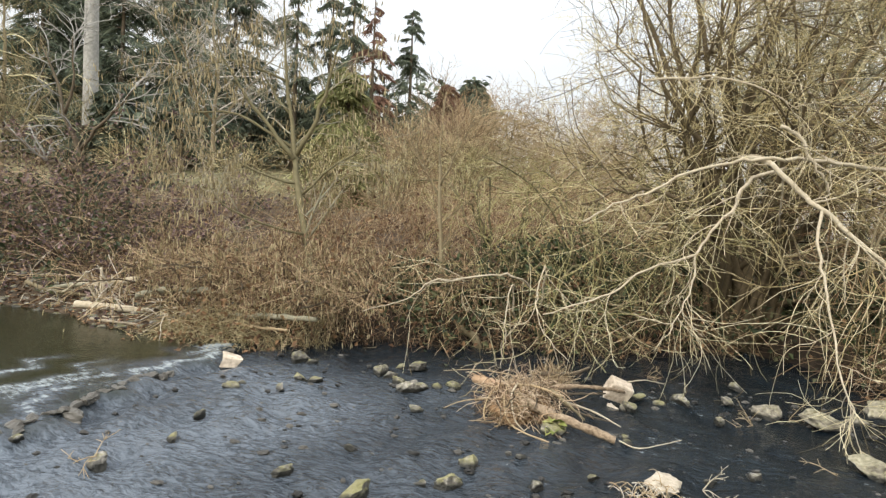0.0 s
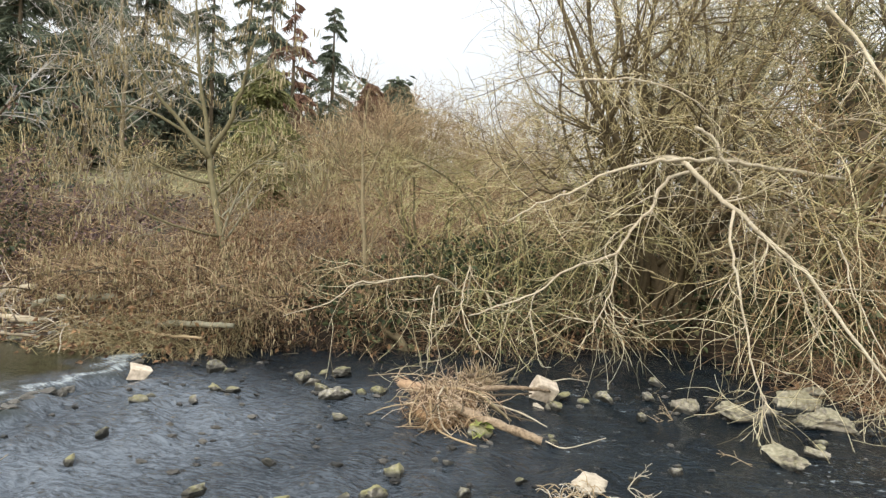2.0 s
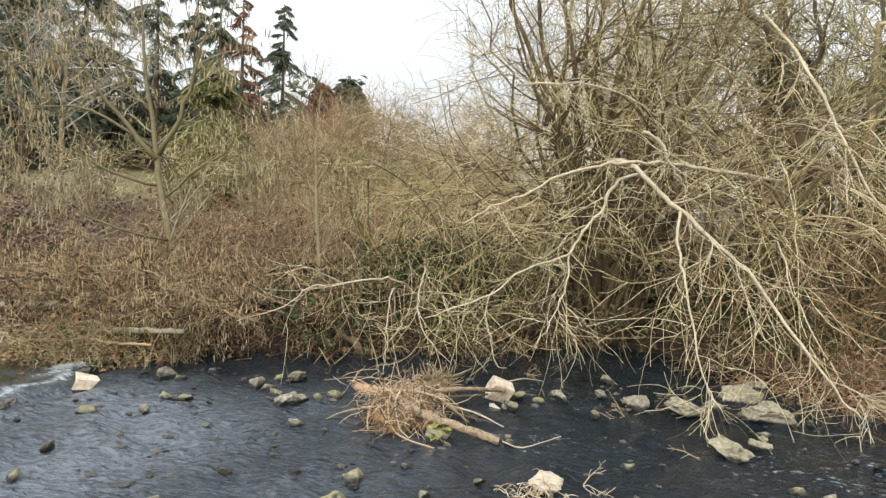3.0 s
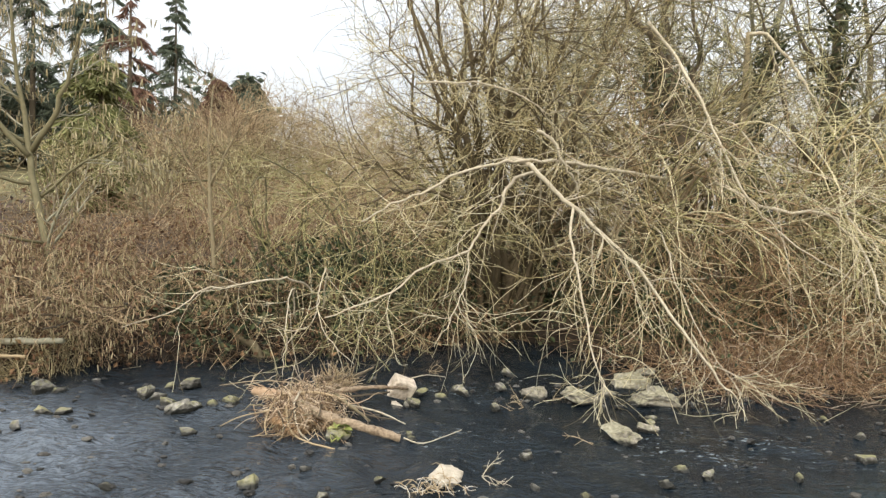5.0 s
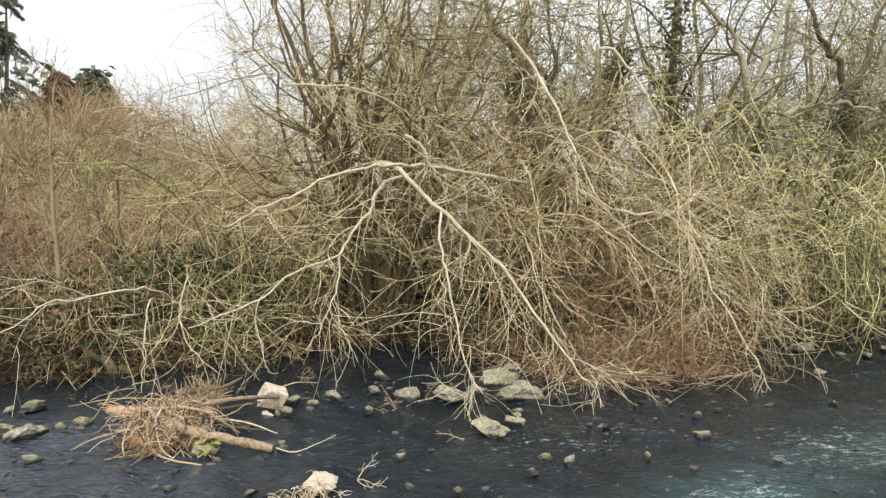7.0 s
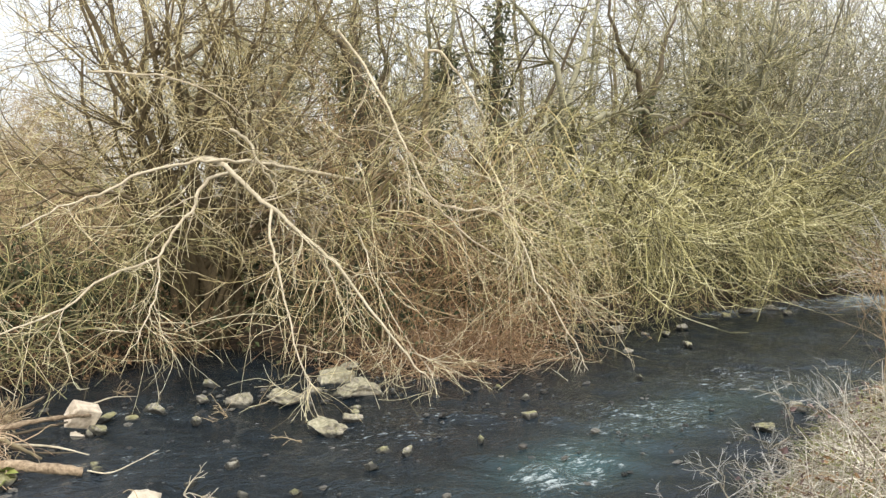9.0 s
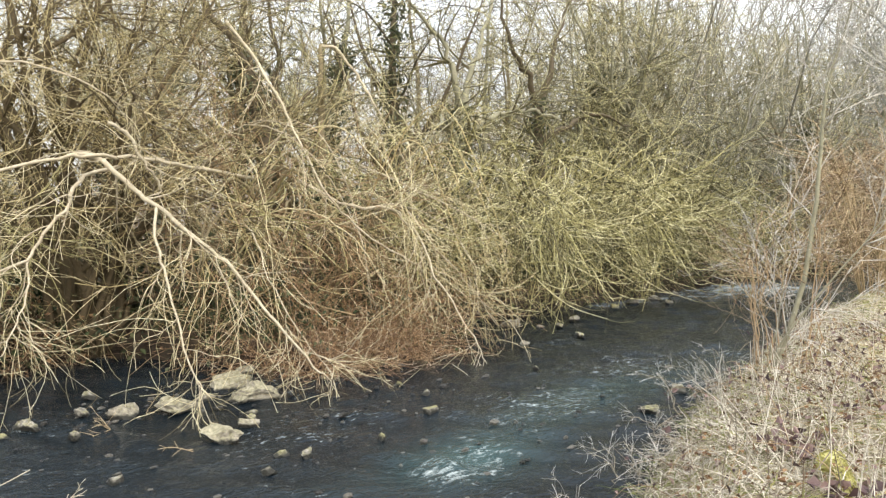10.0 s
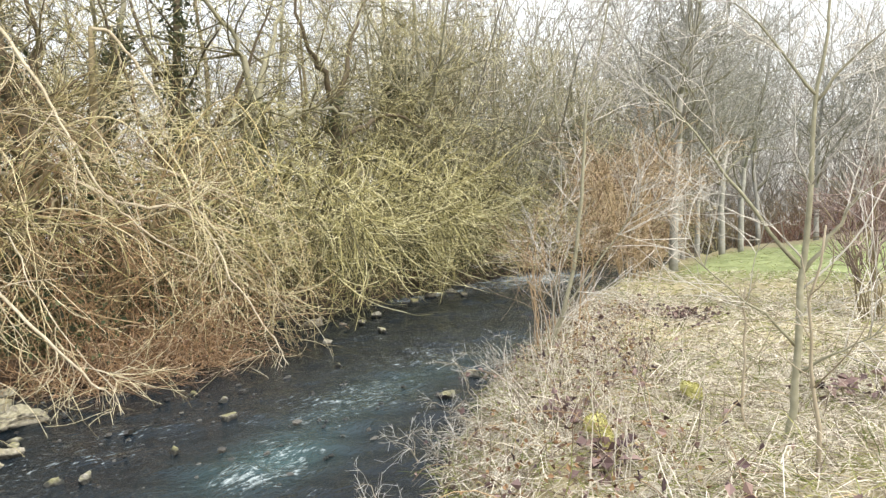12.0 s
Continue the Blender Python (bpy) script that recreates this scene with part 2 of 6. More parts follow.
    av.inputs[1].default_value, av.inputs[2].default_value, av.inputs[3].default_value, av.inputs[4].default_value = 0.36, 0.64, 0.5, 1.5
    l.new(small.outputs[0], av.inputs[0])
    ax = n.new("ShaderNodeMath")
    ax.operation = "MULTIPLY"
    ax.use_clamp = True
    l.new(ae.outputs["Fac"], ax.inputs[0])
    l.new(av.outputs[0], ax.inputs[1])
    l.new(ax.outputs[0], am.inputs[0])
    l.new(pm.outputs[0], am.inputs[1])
    tq = n.new("ShaderNodeAttribute")
    tq.attribute_name = "plume"
    tm = n.new("ShaderNodeMixRGB")
    tm.inputs[2].default_value = (0.036, 0.078, 0.082, 1)
    l.new(tq.outputs["Fac"], tm.inputs[0])
    l.new(am.outputs[0], tm.inputs[1])
    l.new(tm.outputs[0], fm.inputs[1])
    l.new(fm.outputs[0], b.inputs["Base Color"])
    calm = n.new("ShaderNodeAttribute")
    calm.attribute_name = "rough_water"
    b1, b2 = n.new("ShaderNodeBump"), n.new("ShaderNodeBump")
    b1.inputs["Distance"].default_value, b2.inputs["Distance"].default_value = 0.15, 0.045
    l.new(calm.outputs["Fac"], b1.inputs["Strength"])
    fine_chop = n.new("ShaderNodeMath")
    fine_chop.operation = "POWER"
    fine_chop.inputs[1].default_value = 0.5
    l.new(calm.outputs["Fac"], fine_chop.inputs[0])
    l.new(fine_chop.outputs[0], b2.inputs["Strength"])
    l.new(big.outputs[0], b1.inputs["Height"])
    l.new(small.outputs[0], b2.inputs["Height"])
    l.new(b1.outputs[0], b2.inputs["Normal"])
    l.new(b2.outputs[0], b.inputs["Normal"])
    return m


M["water"] = water_material()


def ground_material():
    """Leaf litter and straw, turf where the attribute says so."""
    m = surface("bank_soil", [(0.03, 0.022, 0.015), (0.07, 0.05, 0.033), (0.14, 0.105, 0.068), (0.22, 0.17, 0.11)], 9, 0.95, 0.8, 0.0, dist=0.04)
    n, l = m.node_tree.nodes, m.node_tree.links
    b = n["Principled BSDF"]
    old = b.inputs["Base Color"].links[0].from_socket
    # the last layer is wet mud with the undercut bank's shade painted in
    for attr, cols, sc in (("lawn", [(0.17, 0.20, 0.085), (0.30, 0.345, 0.16)], 1.2), ("turf", [(0.12, 0.105, 0.055), (0.23, 0.22, 0.11)], 0.9), ("straw", [(0.235, 0.20, 0.11), (0.42, 0.38, 0.235)], 4.0), ("tarmac", [(0.20, 0.17, 0.17), (0.30, 0.27, 0.26)], 8.0), ("shaded_mud", [(0.016, 0.012, 0.009), (0.045, 0.034, 0.024)], 5.0)):
        at = n.new("ShaderNodeAttribute")
        at.attribute_name = attr
        tx = n.new("ShaderNodeTexNoise")
        tx.inputs["Scale"].default_value, tx.inputs["Detail"].default_value = sc, 8.0
        geo = n.new("ShaderNodeNewGeometry")
        l.new(geo.outputs["Position"], tx.inputs["Vector"])
        rp = n.new("ShaderNodeValToRGB")
        rp.color_ramp.elements[0].position, rp.color_ramp.elements[0].color = 0.35, (*cols[0], 1)
        rp.color_ramp.elements[1].position, rp.color_ramp.elements[1].color = 0.65, (*cols[1], 1)
        l.new(tx.outputs[0], rp.inputs[0])
        mx = n.new("ShaderNodeMixRGB")
        l.new(at.outputs["Fac"], mx.inputs[0])
        l.new(old, mx.inputs[1])
        l.new(rp.outputs[0], mx.inputs[2])
        old = mx.outputs[0]
    l.new(old, b.inputs["Base Color"])
    return m


M["ground"] = ground_material()


# ---- mesh building ----
def mesh(name, verts, faces, mat, smooth=True, attrs=()):
    """faces: arrays of equal-sided polygons."""
    me = bpy.data.meshes.new(name)
    verts = np.asarray(verts, np.float32)
    me.vertices.add(len(verts))
    me.vertices.foreach_set("co", verts.ravel())
    groups = [np.asarray(f, np.int32) for f in faces if len(f)]
    loops = np.concatenate([f.ravel() for f in groups])
    sizes = np.concatenate([np.full(len(f), f.shape[1], np.int32) for f in groups])
    me.loops.add(len(loops))
    me.loops.foreach_set("vertex_index", loops)
    me.polygons.add(len(sizes))
    me.polygons.foreach_set("loop_start", np.concatenate([[0], np.cumsum(sizes)[:-1]]).astype(np.int32))
    me.polygons.foreach_set("use_smooth", np.full(len(sizes), smooth))
    for key, values in attrs:
        me.attributes.new(key, "FLOAT", "POINT").data.foreach_set("value", np.asarray(values, np.float32))
    me.update(calc_edges=True)
    me.materials.append(mat)
    return me


ORIGIN = {}


def thing(name, at, label, category, group="", kind=""):
    ob = new(name)
    ob.location = at
    ob.empty_display_size = 0.2
    ORIGIN[ob.name] = np.array(at, float)
    return tagged(ob, label, category, group, kind)


def part(name, geo, mat, parent, label="", smooth=True):
    """One mesh under a thing or a part; geo is a list of (verts, [faces])."""
    verts, faces, base = [], {}, 0
    for v, fs in geo:
        verts.append(v)
        for f in fs:
            f = np.asarray(f)
            if len(f):
                faces.setdefault(f.shape[1], []).append(f + base)
        base += len(v)
    o = ORIGIN[parent.name] if parent else np.zeros(3)
    ob = new(name, mesh(name, np.concatenate(verts) - o, [np.concatenate(f) for f in faces.values()], mat, smooth))
    if parent:
        ob.parent = parent
        ORIGIN[ob.name] = o
    if label:
        ob["label"] = label
    return ob


def lone(name, geo, mat, label, category, group="", kind="", at=(0, 0, 0), smooth=True):
    """A thing or piece of the setting that is one mesh."""
    verts, faces, base = [], {}, 0
    for v, fs in geo:
        verts.append(v)
        for f in fs:
            f = np.asarray(f)
            if len(f):
                faces.setdefault(f.shape[1], []).append(f + base)
        base += len(v)
    ob = new(name, mesh(name, np.concatenate(verts) - np.array(at), [np.concatenate(f) for f in faces.values()], mat, smooth))
    ob.location = at
    return tagged(ob, label, category, group, kind)


def unit(v):
    return v / np.maximum(np.linalg.norm(v, axis=-1, keepdims=True), 1e-9)


def tubes(P, R, sides=3):
    """Round sticks along the lines P (N, K, 3) with the radii R (N, K)."""
    N, K, _ = P.shape
    T = unit(np.gradient(P, axis=1))
    mean = unit(P[:, -1] - P[:, 0])
    ref = np.where(np.abs(mean[:, 2:]) > 0.7, np.array([[1.0, 0.2, 0]]), np.array([[0.0, 0.1, 1.0]]))
    A = unit(np.cross(T, ref[:, None, :]))
    B = np.cross(T, A)
    ang = np.arange(sides) * 2 * np.pi / sides
    V = P[:, :, None, :] + R[:, :, None, None] * (np.cos(ang)[:, None] * A[:, :, None, :] + np.sin(ang)[:, None] * B[:, :, None, :])
    idx = np.arange(N * K * sides).reshape(N, K, sides)
    a, b = idx[:, :-1], idx[:, 1:]
    quads = np.stack([a, np.roll(a, -1, 2), np.roll(b, -1, 2), b], -1).reshape(-1, 4)
    caps = [idx[:, 0, ::-1].reshape(-1, sides), idx[:, -1].reshape(-1, sides)]
    if sides == 3:
        return V.reshape(-1, 3), [quads]
    if sides == 4:
        return V.reshape(-1, 3), [np.concatenate([quads, *caps])]
    return V.reshape(-1, 3), [quads, np.concatenate(caps)]


def ribbons(P, W, rng):
    """Flat blades along the lines P with the half widths W (N, K)."""
    N, K, _ = P.shape
    side = rng.normal(size=(N, 1, 3))
    side[:, :, 2] *= 0.15
    S = unit(np.cross(unit(np.gradient(P, axis=1)), unit(side)))
    V = np.stack([P - S * W[..., None], P + S * W[..., None]], 2)
    idx = np.arange(N * K * 2).reshape(N, K, 2)
    quads = np.stack([idx[:, :-1, 0], idx[:, :-1, 1], idx[:, 1:, 1], idx[:, 1:, 0]], -1).reshape(-1, 4)
    return V.reshape(-1, 3), [quads]


def leaves(C, size, rng, flat=0.6, long=1.6, curl=0.25):
    """Folded leaves at the points C."""
    N = len(C)
    nrm = rng.normal(size=(N, 3))
    nrm[:, 2] += flat * 2
    nrm = unit(nrm)
    a = unit(np.cross(nrm, rng.normal(size=(N, 3))))
    b = np.cross(nrm, a)
    s = (size * rng.uniform(0.6, 1.3, N))[:, None]
    V = np.stack([C - a * s * long * 0.5, C + b * s * 0.5 + nrm * s * curl, C + a * s * long * 0.5 - nrm * s * 0.1, C - b * s * 0.5 + nrm * s * curl], 1)
    i = np.arange(N * 4).reshape(N, 4)
    return V.reshape(-1, 3), [np.concatenate([i[:, [0, 1, 2]], i[:, [0, 2, 3]]])]


def curve(points, K=14, wob=0.0, rng=None):
    """A smooth line (1, K, 3) through a few points."""
    p = np.array(points, float)
    q = np.vstack([2 * p[0] - p[1], p, 2 * p[-1] - p[-2]])
    out = []
    for t in np.linspace(0, len(p) - 1 - 1e-6, K):
        i, f = int(t), t - int(t)
        a, b, c, d = q[i:i + 4]
        out.append(0.5 * (2 * b + (c - a) * f + (2 * a - 5 * b + 4 * c - d) * f * f + (3 * b - a - 3 * c + d) * f ** 3))
    out = np.array(out)
    if wob:
        out[1:-1] += rng.normal(0, wob, out[1:-1].shape)
    return out[None]


def taper(n, K, r0, r1, power=1.0):
    return np.broadcast_to(r1 + (r0 - r1) * (1 - np.linspace(0, 1, K)) ** power, (n, K)).copy()


def sprout(rng, P, R, n, span=(0.2, 1.0), length=(0.5, 1.0), angle=(30, 60), up=0.0, wob=0.12, K=6, ratio=0.6, rmin=0.004, tip=0.4, bias=(0, 0, 0), fall=0.3, hook=0.0):
    """n side shoots on each of the lines P, bending up or down, leaning by bias; shorter towards the parent's tip by fall."""
    N, k, _ = P.shape
    who = np.repeat(np.arange(N), n)
    t = rng.uniform(*span, len(who))
    f = t * (k - 1)
    i = np.minimum(f.astype(int), k - 2)
    w = (f - i)[:, None]
    start = P[who, i] * (1 - w) + P[who, i + 1] * w
    tan = unit(P[who, i + 1] - P[who, i])
    rad = R[who, i] * (1 - w[:, 0]) + R[who, i + 1] * w[:, 0]
    perp = unit(np.cross(tan, rng.normal(size=tan.shape)))
    a = np.radians(rng.uniform(*angle, len(who)))[:, None]
    d = unit(np.cos(a) * tan + np.sin(a) * perp + np.array(bias))
    L = rng.uniform(*length, len(who)) * (1 - fall * t)
    step = (L / (K - 1))[:, None]
    out = np.empty((len(who), K, 3))
    out[:, 0] = start
    bend = rng.normal(0, wob * 0.7, d.shape)
    for j in range(1, K):
        d = unit(d + bend + rng.normal(0, wob * 0.6, d.shape) + np.array([0, 0, up / (K - 1) + (hook if j > 0.55 * K else 0)]))
        out[:, j] = out[:, j - 1] + d * step
    r0 = np.maximum(rad * ratio, rmin)
    prof = np.linspace(1, tip, K)
    return out, np.maximum(r0[:, None] * prof, rmin * 0.7)


def stand(rng, base, height, lean=0.25, up=0.0, wob=0.08, K=6, r=0.01, tip=0.4, drift=(0, 0, 0)):
    """Upright or arching stems from the points base (N, 3)."""
    N = len(base)
    d = rng.normal(size=(N, 3)) * lean + np.array(drift)
    d[:, 2] += 1
    d = unit(d)
    h = rng.uniform(*height, N)
    out = np.empty((N, K, 3))
    out[:, 0] = base
    for j in range(1, K):
        d = unit(d + rng.normal(0, wob, d.shape) + np.array([0, 0, up]) / (K - 1))
        out[:, j] = out[:, j - 1] + d * (h / (K - 1))[:, None]
    return out, np.broadcast_to(np.linspace(1, tip, K), (N, K)) * (r * rng.uniform(0.7, 1.3, N))[:, None]


def hang(rng, P, n, length, r, K=3):
    """Catkins that hang from lines."""
    N, k, _ = P.shape
    who = np.repeat(np.arange(N), n)
    i = rng.integers(1, k, len(who))
    s = P[who, i]
    L = rng.uniform(*length, len(who))
    z = np.linspace(0, 1, K)
    out = s[:, None, :] + np.zeros((1, K, 1))
    out[:, :, 2] -= z * L[:, None]
    out[:, :, :2] += rng.normal(0, 0.15, (len(who), 1, 2)) * (z * L[:, None])[..., None]
    return out, np.broadcast_to(np.array([0.7, 1.0, 0.45])[:K], (len(who), K)) * r


def spots(P, n, rng, jitter):
    """Random points near lines."""
    who = rng.integers(0, len(P), n)
    i = rng.integers(0, P.shape[1], n)
    return P[who, i] + rng.normal(0, jitter, (n, 3))


# ---- the land ----
FAR_X = [-400, -40, -9.3, -6.9, -4.6, -3.5, -2.5, -1.9, 0.2, 2.7, 4.5, 5.5, 6.2, 7, 9, 11, 12.6, 17.5, 22, 30, 36, 45, 60, 90, 400]
FAR_Y = [18, 14, 11, 9.9, 9.0, 9.6, 9.95, 10.6, 11.0, 11.5, 12.6, 12.6, 10.4, 8.9, 8.6, 9.1, 10.6, 10.9, 10.8, 11, 10.6, 9.6, 7.2, 0, -50]
NEAR_X = [-400, -40, 0, 3, 4.2, 5.75, 7.7, 10.3, 14.2, 23, 35, 45, 60, 90, 400]
NEAR_Y = [0, 0.3, 0.6, 0.95, 1.38, 2.12, 2.65, 2.95, 3.7, 4.3, 3.8, 3.0, 1.0, -6, -60]


def far_line(x):
    return np.interp(x, FAR_X, FAR_Y) + 0.12 * np.sin(x * 2.3) + 0.07 * np.sin(x * 5.1 + 1)


def near_line(x):
    return np.interp(x, NEAR_X, NEAR_Y) + 0.08 * np.sin(x * 3.1) + 0.05 * np.sin(x * 7.3 + 2)


def ramp01(v):
    v = np.clip(v, 0, 1)
    return v * v * (3 - 2 * v)


def rumple(x, y):
    return 0.05 * np.sin(x * 1.7 + np.sin(y * 1.3)) + 0.04 * np.sin(y * 2.9 + x * 0.8) + 0.025 * np.sin(x * 6.1 + y * 4.7) + 0.02 * np.sin(y * 9 - x * 5)


def land(x, y):
    """Height of the ground."""
    f, n = y - far_line(x), near_line(x) - y
    bar = np.exp(-((x + 6.5) / 2.2) ** 2) + np.exp(-((x - 9) / 2.4) ** 4)
    z = -0.4 + 0.47 * ramp01((f + 0.35) / 0.5) + (0.55 - 0.4 * bar) * ramp01(f / 0.9) + 0.45 * ramp01((f - 0.8) / 4)
    z = np.where(n > -0.35, -0.4 + 0.47 * ramp01((n + 0.35) / 0.5) + 0.58 * ramp01((n - 0.05) / 0.9), z)
    dry = np.maximum(ramp01(f / 0.6), ramp01(n / 0.6))
    wide = 1 - ramp01((np.hypot(x - 5, y - 5) - 30) / 40)
    z = z + 1.3 * ramp01((x - 22) / 36) * ramp01((n - 1.5) / 10)
    z = z + 0.11 * np.clip(f - 2, 0, 58) * (1 - ramp01((x - 6) / 10))
    return z + rumple(x, y) * dry * wide


def axis(lo, hi, step, edge, far):
    mid = np.arange(lo, hi + step / 2, step)
    out = [edge]
    while out[-1] < far:
        out.append(out[-1] * 1.35)
    grow = np.array(out[1:])
    return np.concatenate([lo - grow[::-1], mid, hi + grow])


gx, gy = axis(-14, 34, 0.22, 0.3, 2500), axis(-5, 18, 0.17, 0.3, 2500)
X, Y = np.meshgrid(gx, gy, indexing="ij")
Z = land(X, Y)


def grid_faces(nx, ny):
    i = np.arange(nx * ny).reshape(nx, ny)
    return np.stack([i[:-1, :-1], i[1:, :-1], i[1:, 1:], i[:-1, 1:]], -1).reshape(-1, 4)


near_d, far_d = near_line(X) - Y, Y - far_line(X)
turf = np.clip(ramp01((far_d - 14) / 5) * ramp01((12 - X) / 6), 0, 1)
lawn = np.clip((near_d > 0) * ramp01((X - 17) / 8) * ramp01(near_d / 2 - 0.3) * (1 - 0.8 * ramp01((X - 42) / 8)), 0, 1)
straw = (near_d > 0) * (1 - lawn)
tarmac = (near_d > 0) * ramp01((1.6 - np.abs(X - 54 + 0.3 * (Y + 10))) * 2) * (Y < -3)
# wet mud, dark enough to put the undercut bank's shade into the colour
shaded_mud = np.clip(1.1 * np.exp(-(np.maximum(far_d, 0) / 0.8) ** 2) * (far_d > -0.8) + np.exp(-(np.maximum(near_d, 0) / 0.25) ** 2) * (near_d > -0.6), 0, 1) * (1 - 0.75 * np.exp(-((X + 7) / 2.5) ** 2))
ground = new("ground", mesh("ground", np.stack([X, Y, Z], -1).reshape(-1, 3), [grid_faces(len(gx), len(gy))], M["ground"], True,
             (("turf", turf.ravel()), ("lawn", lawn.ravel()), ("straw", straw.ravel()), ("tarmac", tarmac.ravel()), ("shaded_mud", shaded_mud.ravel()))))
tagged(ground, "earth banks with leaf litter, dry grass and lawn", "ground", kind="structure")

# ---- the river ----
wx, wy = np.concatenate([[-300, -80, -40, -25, -18], np.arange(-14, 4.6, 0.11), np.arange(4.6, 6.8, 0.05), np.arange(6.8, 20, 0.11), np.arange(20, 36, 0.18), np.arange(36, 60, 0.5), [70, 90, 130, 300]]), np.concatenate([[-160, -60, -30, -12, -6, -2], np.arange(0.6, 13, 0.085), [15, 17, 20, 30]])
WX, WY = np.meshgrid(wx, wy, indexing="ij")
weir_x = np.interp(WY, [2, 4.8, 7.3, 9.0, 12], [-4.1, -3.9, -3.85, -3.65, -3.5]) + 0.12 * np.sin(WY * 4) + 0.07 * np.sin(WY * 11)
below = ramp01((WX - weir_x) / 0.25)
chop = np.zeros_like(WX)
for k in range(26):
    th, wl, ph = random.uniform(-1.2, 1.2), random.uniform(0.28, 0.95), random.uniform(0, 6.3)
    chop += np.sin((WX * np.cos(th) + WY * np.sin(th)) * 6.283 / wl + ph + 0.9 * np.sin(WX * 0.9 + WY * 1.7 + k)) * wl * 0.008
wave = chop * (0.03 + 0.97 * below) * np.where(WX > 24, 0.5, 1)
boil = np.exp(-(((WX - 5.35) / 0.34) ** 2 + ((WY - 3.85) / 0.2) ** 2))
plume = np.exp(-(((WX - 5.75) / 0.7) ** 2 + ((WY - 3.95) / 0.5) ** 2))
ring = np.hypot(WX - 5.5, (WY - 3.84) * 1.15)
curl = np.exp(-((ring - 0.35 - 0.05 * np.sin(WX * 17 + WY * 11)) / 0.13) ** 2) * ramp01((5.75 - WX - 0.6 * (WY - 3.84)) * 2.2)
teal = 0.36 * np.exp(-(((WX - 9) / 4.0) ** 2 + ((WY - 4.2 - 0.25 * np.sin(WX * 0.9)) / 0.65) ** 2))
WZ = 0.06 * (1 - below) + wave * (1 + 2.0 * np.exp(-(((WX - 29.5) / 5) ** 2 + ((WY - 9.2) / 2.2) ** 2))) + boil * chop * 0.9 + 0.03 * curl - 0.035 * np.exp(-((WX - weir_x - 0.35) / 0.22) ** 2)
streaky = np.exp(-(((WX - 9) / 4.5) ** 2 + ((WY - 4.9) / 1.3) ** 2))
riffle = np.exp(-(((WX - 29.5) / 5) ** 2 + ((WY - 9.2) / 2.2) ** 2)) + 0.6 * np.exp(-(((WX - 21) / 2.2) ** 2 + ((WY - 10.2) / 0.5) ** 2))
lip = np.exp(-((WX - weir_x + 0.02) / 0.2) ** 2) * (WY > 2) * (WY < 9.2)
# smooth slick, painted pale for the sky it reflects
slick = np.exp(-((WX - weir_x + 0.2 + 0.14 * np.sin(WY * 5.3) + 0.1 * np.sin(WY * 13 + WX * 5)) / 0.42) ** 4) * (0.6 + 0.4 * np.sin(WY * 2.6 + 2 * np.sin(WX * 3))) * (WY > 2) * (WY < 9.0)
# foam bands above the weir, with sky reflection painted into them
up = weir_x - WX + 0.07 * np.sin(WY * 3.7) + 0.05 * np.sin(WY * 8.3 + 1)
scum_sheen = sum(np.exp(-((up - d - 0.1 * np.sin(WY * f + d * 9)) / w) ** 2) * np.clip(0.35 + np.sin(WY * g2 + d * 5), 0, 1) for d, w, f, g2 in ((0.1, 0.1, 2.0, 0.9), (0.36, 0.09, 1.6, 2.1), (0.62, 0.12, 2.4, 1.7), (1.0, 0.1, 1.2, 1.4), (1.5, 0.12, 1.0, 1.9))) * (WY > 2.5) * (WY < 9.3)
patchy = 0.5 + 0.5 * np.sin(WX * 1.1 + 1.5 * np.sin(WY * 0.9)) * np.sin(WY * 1.9 + 1.2 * np.sin(WX * 0.7))
broken = np.clip(0.25 + np.sin(WX * 2.3 + 2.0 * np.sin(WY * 2.9)) * np.sin(WY * 4.1 + 1.7 * np.sin(WX * 1.3)), 0, 1)
# foam; the streaky term also paints in glints of the sky
foam = np.clip(0.36 * curl + 0.1 * boil + 0.45 * plume + 0.3 * streaky * (0.4 + 0.6 * patchy) + 2.2 * riffle * (0.5 + 0.7 * broken) + 1.0 * scum_sheen + 0.4 * lip * patchy + 0.4 * below * patchy * (WX < 14) * (0.35 + 0.65 * ramp01((WX + 0.5) / 3)), 0, 1.6)
# riffle froth, plus a painted sky sheen on the water below the weir
sheen_froth = riffle * (0.8 + 0.6 * broken) + 0.4 * slick + 0.6 * np.clip(scum_sheen, 0, 1) + 1.0 * below * np.exp(-((WX + 2.6) / 2.7) ** 2) * ramp01((9.6 - WY) / 2.5) * (0.75 + 0.25 * np.sin(WX * 2.1 + 1.3 * np.sin(WY * 1.7)))
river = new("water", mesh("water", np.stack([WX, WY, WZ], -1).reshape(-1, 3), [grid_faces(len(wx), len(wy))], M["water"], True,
            (("rough_water", (0.03 + below * (0.95 - 0.72 * ramp01((WX + 1) / 5))).ravel()), ("foam", foam.ravel()), ("sheen_froth", sheen_froth.ravel()), ("pool", ((1 - below) * (1 - slick)).ravel()), ("plume", np.clip(0.65 * plume + teal, 0, 0.8).ravel()))))
tagged(river, "dark shallow river water with ripples over stones", "water", kind="structure")


def on_water(x, y):
    return 0.06 if x < -3.8 else 0.0




# ---- stones ----
def ball(sub):
    bm = bmesh.new()
    bmesh.ops.create_icosphere(bm, subdivisions=sub, radius=1)
    v = np.array([p.co[:] for p in bm.verts])
    f = np.array([[q.index for q in p.verts] for p in bm.faces])
    bm.free()
    return v, f


BALL, BALL_F = ball(4)
SMALL, SMALL_F = ball(3)


